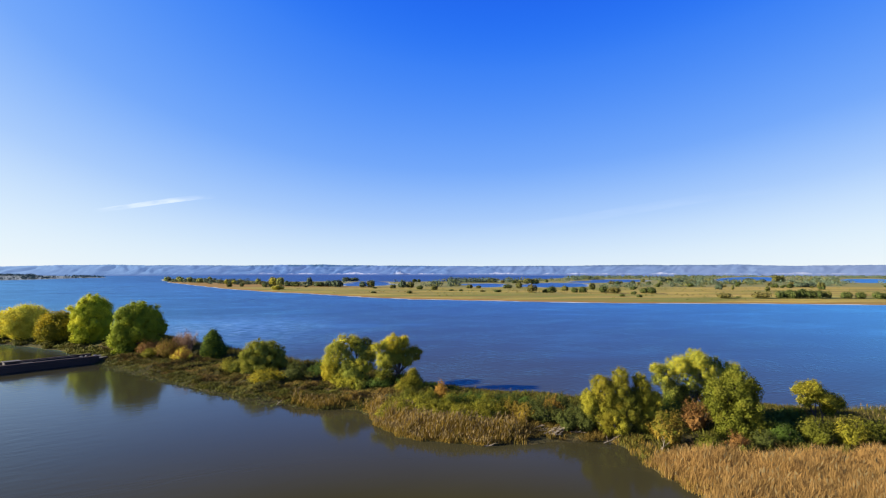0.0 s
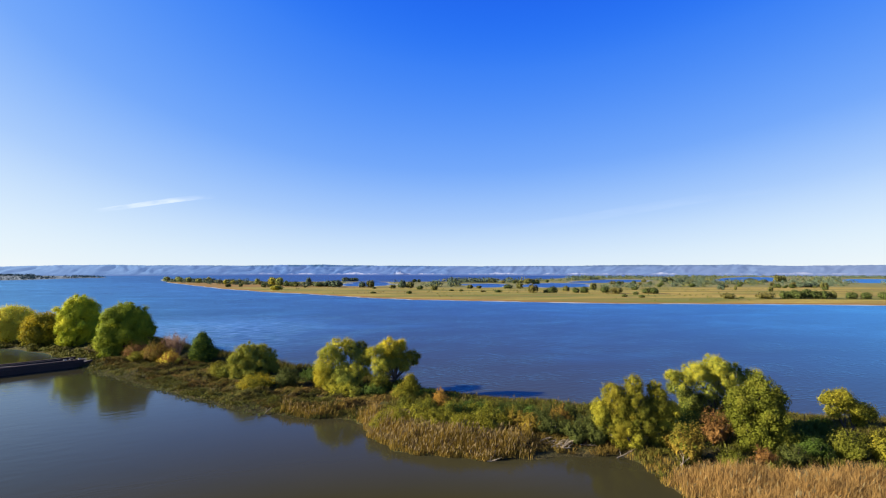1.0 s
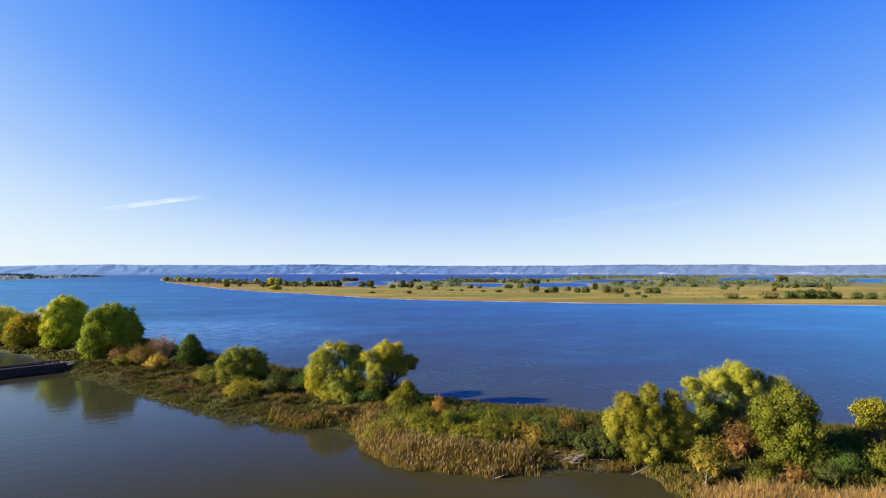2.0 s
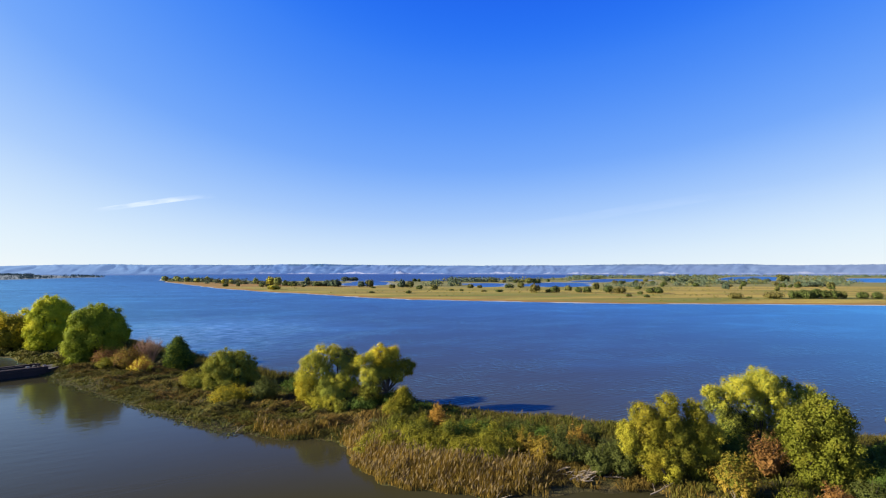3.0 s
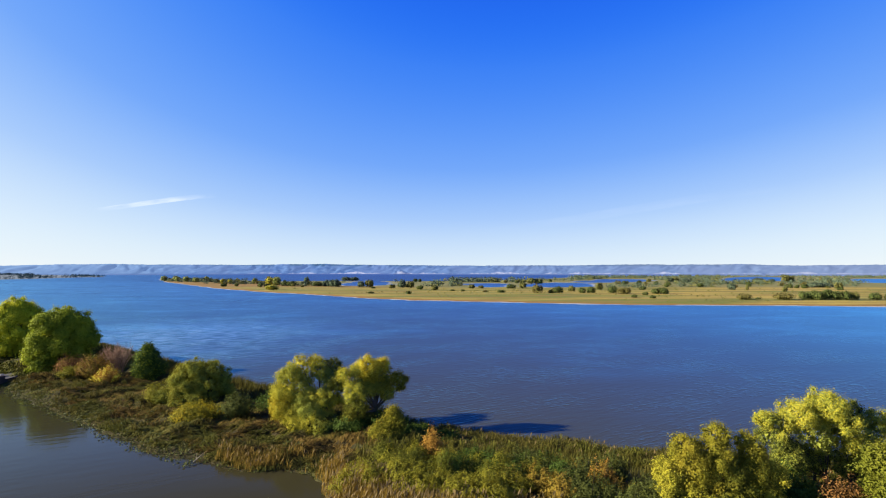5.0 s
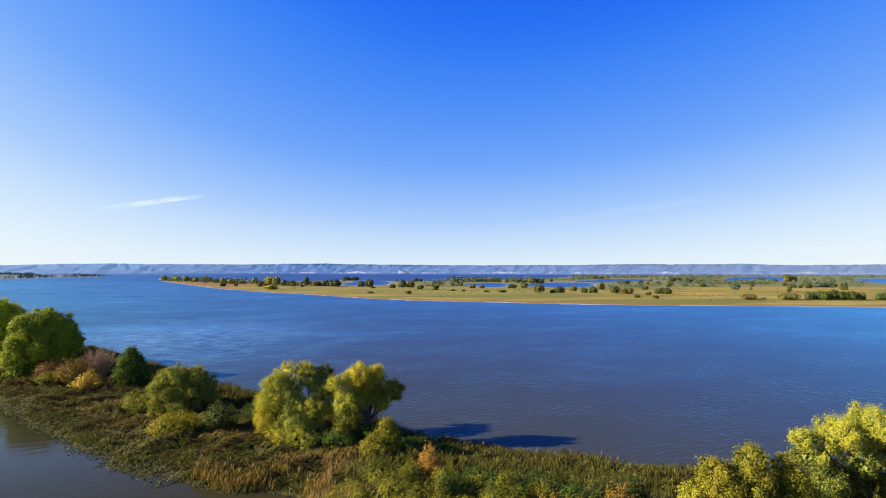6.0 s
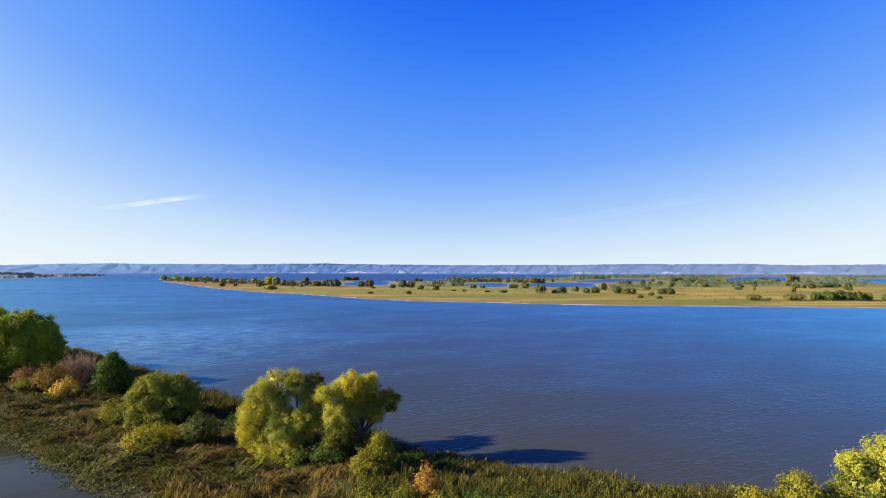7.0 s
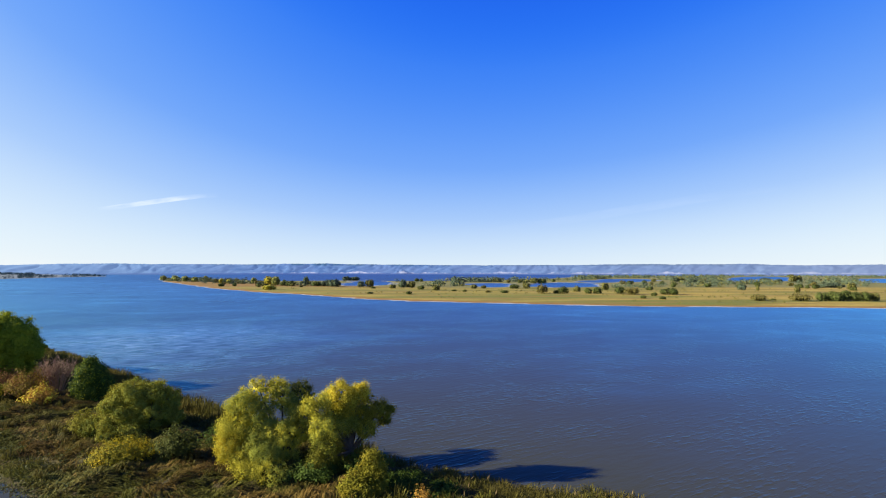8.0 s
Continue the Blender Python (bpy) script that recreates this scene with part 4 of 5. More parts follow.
for name, m, label, x0, x1, y0, y1, n, low, high in MIX:
    for i in range(n):
        f = (i + R.uniform(0.2, 0.8)) / n
        x = x0 + (x1 - x0) * f
        y = y0 + (y1 - y0) * R.uniform(0, 1) - 0.42 * (x - x0)
        shrub(name, x, y, R.uniform(low, high), R.uniform(2.4, 3.6), m, label, 1900, 0.145, 40 + i, group="shrubs along the spit")
shrub("orange_shrub", 11.6, 57.2, 2.7, 2.2, L_ORANGE, "thin orange-brown shrub on the bank", 1500, 0.15, 60, taper=0.1, second=L_OCHRE)
shrub("dark_shrub", 9.0, 58.0, 2.6, 2.4, L_DARK, "dense dark green shrub", 1700, 0.2, 61)
# the group of willows on the near bank
SB = [(-2.1, 0, 4.5, 0.8), (-1.9, 0, 3.6, 1.1), (-3.3, 0, 3.1, 0.7), (-3.3, -0.4, 2.4, 0.7), (-0.1, 0, 5.3, 0.7), (-0.3, 0, 4.2, 1.0), (0.2, 0, 3.0, 1.2), (1.8, 0, 4.9, 0.6), (2.0, 0, 4.1, 0.8), (2.0, 0, 3.0, 1.0), (3.1, -0.3, 2.9, 0.7), (2.7, -0.5, 1.9, 0.8), (-1.6, -0.5, 1.9, 1.1),
      (0.2, -0.8, 1.9, 1.2), (-2.0, -1.2, 1.0, 0.9), (-0.8, -1.6, 0.9, 0.9), (1.6, -1.2, 0.9, 0.9), (-3.1, -0.8, 1.5, 0.6)]
# olive leaves in lower lobes put the shade at the base into colour
tree("willow", 17.9, 53.6, [(x, y, z, 1.12 * r, 1.35 * r, 1.3 * r) for x, y, z, r in SB], [(L_LIME, 0.65, (0, 1, 2, 3, 4, 5, 7, 8, 9, 10, 12, 14, 15)), (L_WILLOW, 0.12, (2, 3, 10, 11, 15)), (L_OLIVE, 0.23, (6, 9, 13, 16, 17))], 50000, 0.105, "yellow-green willow with several upright pointed lobes", slim=0.5, radius=0.1, stems=7, seed=30, spread=0.9, bold=0.2)
TB = [(-0.1, 0, 6.8, 1.0), (-1.9, 0, 6.0, 1.0), (-3.3, 0, 5.4, 0.8), (-4.4, -0.3, 5.8, 0.5), (-3.7, 0, 4.4, 0.8), (-2.8, 0, 3.6, 0.8), (-1.2, 0, 4.8, 1.1), (0.5, 0, 5.7, 1.1), (2.3, 0.8, 6.2, 0.6), (3.7, 0.3, 5.4, 0.9), (2.2, 0, 4.9, 1.0), (1.1, 0, 4.1, 0.8), (-1.5, 0, 3.0, 0.6), (2.1, 0, 2.8, 0.9),
      (-0.6, 0, 3.8, 0.7), (-3.0, -0.5, 2.6, 0.6), (3.4, 0, 3.9, 1.0), (3.4, 0, 2.2, 1.2), (-3.0, 0.5, 1.2, 1.0), (2.6, 0, 1.0, 1.1), (-2.2, 0.6, 2.4, 0.9), (-0.9, 0.9, 2.5, 0.9), (1.0, 0.7, 2.5, 0.8)]
# grey-green leaves darken the low lobes for the dark under the crown
tree("willow", 27.0, 57, [(x, y, 0.94 * z, 1.12 * r, 1.7 * r, 1.12 * r) for x, y, z, r in TB], [(L_WILLOW_GREY, 0.68, None), (L_WILLOW, 0.17, (0, 1, 2, 3, 7, 9, 11)), (L_SAGE, 0.15, (4, 5, 8, 12, 15, 18, 20, 21, 22))], 55000, 0.105, "wide arching willow with drooping yellow-green crown", slim=0.45, radius=0.11, stems=3, seed=31, droop=0.4, spread=0.8, bold=0.2)
UB = [(0.3, 0, 5.5, 0.9), (1.4, 0, 4.7, 0.7), (-0.3, 0, 4.5, 1.1), (-1.5, 0, 4.5, 0.9), (0.5, 0, 3.1, 1.4), (-0.7, 0, 2.1, 1.1), (1.3, 0, 1.6, 1.1), (1.5, -0.6, 0.9, 0.9), (-0.1, -0.6, 0.9, 0.9), (-1.7, 0, 3.1, 0.7), (-1.2, -0.8, 0.8, 0.7), (2.4, 0, 1.4, 0.5), (1.0, 0.6, 4.0, 1.2)]
tree("green_tree", 27.7, 50.8, deep([(1.12 * x, y, z, 1.1 * r) for x, y, z, r in UB], 1.3), [(L_FRESH, 1, None)], 22000, 0.15, "fresh green tree with broad leaves down to the grass", slim=0.6, radius=0.14, stems=2, seed=32)
shrub("ochre_shrub", 20.5, 48.8, 3.3, 3.6, L_OCHRE, "ochre-yellow shrub at the reed edge", 2600, 0.2, 33, second=L_OLIVE)
shrub("rust_shrub", 24.6, 52.5, 3.2, 3.0, L_RUST, "rust-brown shrub in the shade of willows", 1500, 0.18, 34)
shrub("rust_shrub", 25.8, 47.2, 1.6, 2.0, L_RUST, "low reddish-brown shrub at the reed edge", 900, 0.16, 35)
shrub("sage_shrub", 28.4, 47.6, 1.6, 2.6, L_SAGE, "low grey-green shrub at the reed edge", 1200, 0.16, 66)
shrub("green_shrub", 23.2, 47.0, 1.5, 2.4, L_OLIVE, "low leafy shrub at the reed edge", 1200, 0.16, 67)
shrub("dark_shrub", 30.8, 48.6, 1.8, 3.0, L_DARK, "dense dark green shrub", 1500, 0.18, 68)
shrub("dark_shrub", 23.5, 55, 2.6, 5, L_DARK, "dense dark green shrub", 2400, 0.24, 36)
# the next two dark shrubs are added to deepen the tree group's shadow
shrub("dark_shrub", 32.0, 52.0, 2.0, 4.5, L_DARK, "dense dark green shrub", 2800, 0.22, 37)
shrub("dark_shrub", 30.8, 51.0, 2.2, 3.4, L_DARK, "dense dark green shrub", 2000, 0.2, 63)
shrub("sage_shrub", 12.4, 53.4, 2.3, 2.6, L_SAGE, "grey-green willow shrub on the bank", 1700, 0.17, 64)
shrub("dark_shrub", 14.2, 53.0, 2.5, 2.6, L_SAGE, "dark grey-green willow shrub on the bank", 1700, 0.17, 65)
# one more dark shrub added on the shadowed ground
shrub("dark_shrub", 34.8, 54.0, 1.8, 4.0, L_DARK, "dense dark green shrub", 2400, 0.22, 38)
ZB = [(-1.6, 0, 3.9, 0.7), (-0.7, 0, 4.0, 0.8), (-2.2, 0, 3.8, 0.4), (0.1, 0, 3.1, 0.9), (1.1, 0, 2.8, 0.8), (1.9, 0, 2.5, 0.5), (0.8, 0, 1.9, 0.6), (-1.4, 0, 2.8, 0.6)]
tree("willow", 37.6, 53.6, [(x, y, z, r, 1.2 * r, r) for x, y, z, r in ZB], [(L_WILLOW, 0.25, None), (L_LIME, 0.5, None), (L_OLIVE, 0.25, None)], 9000, 0.14, "small leaning willow turning yellow over dark shade", slim=0.5, radius=0.12, stems=2, seed=39)
for i in range(8):
    shrub("lime_shrub" if i % 2 else "green_shrub", 33.6 + 2.6 * i, 46.6 + R.uniform(-0.8, 1.8), R.uniform(1.8, 2.6), R.uniform(3.0, 4.2), L_LIME if i % 2 else L_OLIVE,
          "yellow-green shrub behind the reeds" if i % 2 else "grey-green willow shrub behind the reeds", 1700, 0.2, 70 + i, group="shrubs behind the reeds")


def bare_bush(x, y, h, w, seed):
    rng = np.random.default_rng(seed)
    ob = thing("bare_bush", x, y, gz(x, y), "leafless brownish-grey bush with fine twigs", "bush")
    geos = []
    for _ in range(46):
        a, tilt = rng.uniform(0, 6.28), rng.uniform(0.1, 0.75)
        tip = np.array([math.cos(a) * math.sin(tilt) * w * 0.6, math.sin(a) * math.sin(tilt) * w * 0.6, h * (1.1 - 0.35 * tilt) * rng.uniform(0.7, 1)])
        mid = tip * 0.5 + np.array([0, 0, 0.3])
        geos.append(tube([(0.2 * math.cos(a), 0.2 * math.sin(a), -0.2), mid, tip], [0.045, 0.03, 0.01], 4))
        for _ in range(20):
            s = mid + (tip - mid) * rng.uniform(0, 0.9)
            e = s + rng.normal(size=3) * 0.35 + np.array([0, 0, 0.55])
            geos.append(tube([s, (s + e) / 2 + rng.normal(size=3) * 0.06, e], [0.018, 0.013, 0.006], 3))
    part("branch_mass", join(geos), TWIG, ob)


bare_bush(-47.0, 98, 5.0, 7.2, 1)


# ---- reeds, sedge and water plants ----
NEAR_X = [-160, -105, -80, -70, -64, -57, -45, -33, -24, -16, -11, -8.4, -6.8, -4, -0.2, 3.5, 10, 16, 19.5, 20]
NEAR_Y = [150, 123, 111, 104, 97, 91, 82, 73, 67, 63, 63, 61.6, 55.8, 52.8, 51, 50, 51.5, 51, 46, 20]
BACK_X = [-170, -110, -80, -62, -50, -40, -33, -20, -10, -3, 1, 3.4, 7, 14, 20, 43, 60, 120]
BACK_Y = [200, 165, 140, 125, 115, 106, 100, 90, 83.4, 78.0, 75.6, 73.8, 72.2, 69.7, 67.8, 64, 61.5, 58]


def across(x, y):
    """0 at the lagoon shore of the spit, 1 at the river shore."""
    a, b = np.interp(x, NEAR_X, NEAR_Y), np.interp(x, BACK_X, BACK_Y)
    return (y - a) / (b - a)


def scatter(rng, x0, x1, y0, y1, density, keep):
    n = int((x1 - x0) * (y1 - y0) * density)
    x, y = rng.uniform(x0, x1, n), rng.uniform(y0, y1, n)
    k = keep(x, y, across(x, y), shore_d(x, y)) > rng.uniform(0, 1, n)
    return x[k], y[k]


def stuff(name, geo, material, label, category):
    return tagged(part(name, geo, material), label, category, kind="stuff")


def stand(name, rng, box, density, keep, low, tall, width, material, label, category, lean=0.2, lump=0.35, plume=0.0, lump_scale=0.8, edge=1.0):
    """A stand of blades over a box of ground, where keep() says so, in uneven lumps."""
    x, y = scatter(rng, *box, density, keep)
    h = rng.uniform(low, tall, len(x)) * (1 + lump * wobble(x, y, lump_scale, 7.0))
    z = np.maximum(spit_z(x, y), -0.35)
    h = np.maximum(h * np.clip(edge + 0.22 * shore_d(x, y), 0.3, 1), 0.12)
    stuff(name, blades(rng, x, y, z, h, width, lean), material, label, category)
    if plume:
        k = rng.uniform(0, 1, len(x)) < plume
        px, py, pz, ph = x[k], y[k], z[k], h[k]
        pos = np.stack([px + 0.08 * ph, py + 0.03 * ph, pz + ph * 0.95], 1) + rng.normal(size=(len(px), 3)) * 0.06
        nrm = rng.normal(size=(len(px), 3)) * np.array([1, 1, 0.15])
        along = np.tile(np.array([[0.25, 0.1, 1.0]]), (len(px), 1)) + rng.normal(size=(len(px), 3)) * 0.25
        side = unit(np.cross(along, nrm)) * 0.055
        along = unit(along) * 0.2
        v = np.stack([pos - along, pos + side, pos + along * 1.2, pos - side], 1).reshape(-1, 3)
        stuff("reed_plumes", (v, np.arange(len(v)).reshape(-1, 4)), PLUME, "pale feathery seed heads of the reeds", "reeds")


RR = np.random.default_rng(21)
# broad straw-coloured reed bed in front of the willows
stand("reed_bed", RR, (9, 46, 33, 49), 140, lambda x, y, v, d: ((d > 0.1) & (y < 46.0 - 1.5 * np.clip((x - 21) / 4, 0, 1) + 0.9 * wobble(x, y, 0.5, 3.0)) & ((x > 16.5) | (y < 46))) * 1.0, 0.9, 1.45, 0.038, REED,
      "dense bed of straw-coloured reeds", "reeds", 0.42, 0.3, 0.02, 0.9, 0.45)
# straw fringe along the lagoon
stand("reed_fringe", RR, (-9.5, 8.5, 48, 66), 170, lambda x, y, v, d: ((v < 0.24 + 0.08 * wobble(x, y, 0.6, 2.0)) & (d > -0.1)) * np.clip((8.5 - x) / 4, 0, 1) * np.clip((x + 8.5) / 1.5, 0, 1), 0.8, 1.5, 0.032, REED_F, "fringe of straw-coloured reeds along the lagoon", "reeds", 0.22, 0.35, 0.12, 0.9, 0.5)
stand("reed_fringe", RR, (-18.5, -8, 56, 72), 95, lambda x, y, v, d: ((v < 0.11 + 0.06 * wobble(x, y, 0.7, 1.0)) & (d > 0.0)) * np.clip(0.5 + 1.4 * wobble(x, y, 0.9, 3.0), 0, 1), 0.6, 1.15, 0.045, REED_F, "low fringe of straw-coloured reeds along the lagoon", "reeds", 0.35, 0.35, 0.05)
stand("green_edge", RR, (9, 30, 28, 51), 45, lambda x, y, v, d: ((d > -0.1) & (d < 2.4) & (x < 21) & (x > 15.5)) * 0.9, 0.35, 0.75, 0.035, REED_F, "olive sedge at the edge of the reed bed", "sedge", 0.3, 0.4)
# reeds on the river side
stand("river_reeds", RR, (0.5, 62, 52, 80), 42, lambda x, y, v, d: ((v > 0.66 + 0.07 * wobble(x, y, 0.5, 4.0)) & (d > 0.2)) * 1.0, 0.3, 0.75, 0.03, REED_G, "greenish straw reeds along the river shore", "reeds", 0.36, 0.35, 0.015)
stand("river_sedge", RR, (-75, -5, 72, 135), 22, lambda x, y, v, d: ((v > 0.70) & (d > -0.6)) * 1.0, 0.7, 1.3, 0.075, REED_G, "olive sedge along the river shore", "sedge", 0.25, 0.35)
# marsh in between
def mounds(name, rng, box, density, keep, r0, r1, h0, h1, per, width, material, label, category):
    x, y = scatter(rng, *box, density, keep)
    r = rng.uniform(r0, r1, len(x))
    h = rng.uniform(h0, h1, len(x)) * (0.6 + 0.6 * r / r1)
    stuff(name, tussocks(rng, x, y, np.maximum(spit_z(x, y), -0.1), r, h, per, width), material, label, category)


def swathes(name, rng, box, density, keep, length, rise, width, material, label, category):
    x, y = scatter(rng, *box, density, keep)
    stuff(name, combed(rng, x, y, np.maximum(spit_z(x, y), -0.1), length, rise, width), material, label, category)


swathes("brown_sedge", RR, (-72, -5, 58, 125), 46, lambda x, y, v, d: ((v > 0.10 + 0.1 * wobble(x, y, 0.4, 6.0)) & (v < 0.9) & (d > 0.3)) * np.clip(0.45 + 3.0 * wobble(x, y, 0.48, 5.0), 0, 1), 1.1, 0.34, 0.055, SEDGE,
        "brown swathes of autumn sedge lying over on hummocks", "sedge")
swathes("olive_sedge", RR, (-72, -3, 56, 125), 46, lambda x, y, v, d: ((v > 0.02) & (v < 0.95) & (d > 0.0)) * np.clip(0.55 - 3.0 * wobble(x, y, 0.48, 5.0), 0, 1), 0.95, 0.3, 0.055, MARSHG,
        "olive marsh grass lying over on hummocks", "grass")
mounds("sedge_tussocks", RR, (-66, -8, 58, 112), 0.55, lambda x, y, v, d: ((v > 0.06) & (v < 0.9) & (d > 0.4)) * np.clip(0.3 + 1.5 * wobble(x, y, 0.5, 2.0), 0, 1), 0.5, 1.1, 0.4, 0.8, 26, 0.07, REED_G, "straw-green tussocks standing out of the marsh", "sedge")
mounds("marsh_grass", RR, (-6, 45, 45, 70), 0.6, lambda x, y, v, d: ((d > 0.2) & (v < 0.9) & ((x < 18) | (y > 46)) & ((x > 16) | (y > 57.5))) * 0.8, 0.5, 1.1, 0.4, 0.9, 32, 0.055, MARSHG, "green marsh grass under the willows", "grass")
mounds("marsh_grass", RR, (-125, -60, 98, 170), 0.4, lambda x, y, v, d: (d > 0.1) * 0.9, 0.6, 1.4, 0.5, 1.2, 26, 0.22, MARSHG, "green marsh grass round the golden trees", "grass")
mounds("shore_sedge", RR, (-5, 45, 60, 80), 0.9, lambda x, y, v, d: ((v > 0.6) & (d > -0.2)) * 0.9, 0.5, 1.1, 0.3, 0.6, 50, 0.045, REED_G, "straw-green sedge behind the river reeds", "sedge")
mounds("bank_sedge", RR, (4.5, 15.5, 50, 58), 2.2, lambda x, y, v, d: (d > 0.15) * 0.9, 0.4, 0.9, 0.3, 0.7, 40, 0.04, SEDGE, "tangled brown sedge on the bank above the driftwood", "sedge")
# low plants that grow out into the lagoon
stand("bank_plants", RR, (-64, -9, 56, 100), 26, lambda x, y, v, d: ((v < 0.30) & (d > -0.9 + 0.7 * (x > -20))) * np.clip(0.75 + 0.35 * d + 0.3 * wobble(x, y, 0.8, 3.0), 0, 1), 0.2, 0.45, 0.05, MARSHG, "low green plants growing out into the lagoon", "plants", 0.6, 0.4, 0.0, 1.2)


def pads():
    rng = np.random.default_rng(5)
    x, y = scatter(rng, -64, 6, 46, 102, 26, lambda x, y, v, d: ((v < 0.25) & (d > -0.9 + 0.7 * (x > -20))) * np.clip(0.7 + 0.4 * d + 0.35 * wobble(x, y, 0.7, 9.0), 0, 1) * np.where(x > -8, 0.25, 1))
    z = np.maximum(spit_z(x, y), 0.0) + 0.02 + rng.uniform(0, 0.16, len(x)) * (rng.uniform(0, 1, len(x)) < 0.6)
    geo = leaf_cards(rng, np.stack([x, y, z], 1), rng.normal(size=(len(x), 3)) * 0.28 + np.array([0, 0, 1]), 0.21, 0.8)
    stuff("water_plants", geo, PAD, "floating leaves of water plants at the shore", "plants")


pads()


# tall weeds that break the outline between the shrubs
stand("tall_weeds", RR, (-7, 17, 50, 70), 14, lambda x, y, v, d: ((v > 0.36) & (v < 0.75)) * 0.8, 0.7, 1.3, 0.035, MARSHG, "tall green weeds between the shrubs", "weeds", 0.3, 0.35)


# ---- driftwood ----
def log(x, y, length, r, turn, rise, seed):
    rng = np.random.default_rng(seed)
    ob = thing("driftwood", x, y, max(gz(x, y), 0.02) + r * 0.6 + 0.12, "bleached grey driftwood log on the bank", "driftwood", "driftwood on the bank", turn)
    pts = [(length * (t - 0.5), 0.12 * length * math.sin(3 * t + seed) * 0.5, rise * t + rng.normal() * 0.03) for t in (0, 0.25, 0.5, 0.75, 1)]
    part("log", tube(pts, [r, r * 0.95, r * 0.8, r * 0.6, r * 0.3], 8), DRIFT, ob, smooth=True)
    for i in range(3):
        b = pts[1 + i]
        a = rng.uniform(-1.2, 1.2)
        part("branch_stub", tube([b, (b[0] + 0.3 * math.cos(a), b[1] + 0.3 * math.sin(a), b[2] + 0.2), (b[0] + 0.7 * math.cos(a), b[1] + 0.7 * math.sin(a), b[2] + 0.35)], [r * 0.4, r * 0.3, r * 0.1], 5), DRIFT, ob)


DR = np.random.default_rng(17)
for i in range(15):
    x = DR.uniform(6.5, 14.5)
    log(x, 52.0 + DR.uniform(0, 1.6) + 0.04 * (x - 10) ** 2, DR.uniform(0.8, 2.2), DR.uniform(0.05, 0.1), DR.uniform(-40, 40), DR.uniform(0, 0.3), i)
for i, (x, y, n, r, a, up) in enumerate([(15.8, 50.6, 1.6, 0.05, 24, 0.4), (20.0, 47.8, 2.0, 0.05, 28, 0.9), (19.4, 47.4, 1.5, 0.04, 50, 0.8), (-20, 65.2, 1.1, 0.04, 80, 0.2), (4.2, 49.4, 0.8, 0.04, 5, 0.0)]):
    log(x, y, n, r, a, up, 40 + i)


# ---- barge ----
RAIL = plain_mat("rusty_rail", (0.0700, 0.0360, 0.0280), (0.1150, 0.0620, 0.0450), 1.2, 0.8, 0.3)
HULL = plain_mat("tarred_hull", (0.0083, 0.0045, 0.0054), (0.0206, 0.0106, 0.0113), 0.9, 0.75, 0.4, stretch=(1, 1, 3))
DECK = plain_mat("weathered_deck", (0.0163, 0.0108, 0.0108), (0.0392, 0.0278, 0.0261), 1.4, 0.85, 0.4, stretch=(0.3, 3, 1))
JUNK = plain_mat("pale_scrap", (0.1961, 0.1961, 0.1961), (0.3268, 0.3268, 0.3399), 2.0, 0.7, 0.3)


def block(x0, x1, y0, y1, z0, z1, bevel=0.03):
    bm = bmesh.new()
    bmesh.ops.create_cube(bm, size=1)
    bmesh.ops.transform(bm, verts=bm.verts, matrix=Matrix.Translation(((x0 + x1) / 2, (y0 + y1) / 2, (z0 + z1) / 2)) @ Matrix.Diagonal((x1 - x0, y1 - y0, z1 - z0, 1)))
    if bevel:
        bmesh.ops.bevel(bm, geom=bm.edges[:], offset=bevel, segments=1, affect="EDGES", profile=0.5)
    return bm


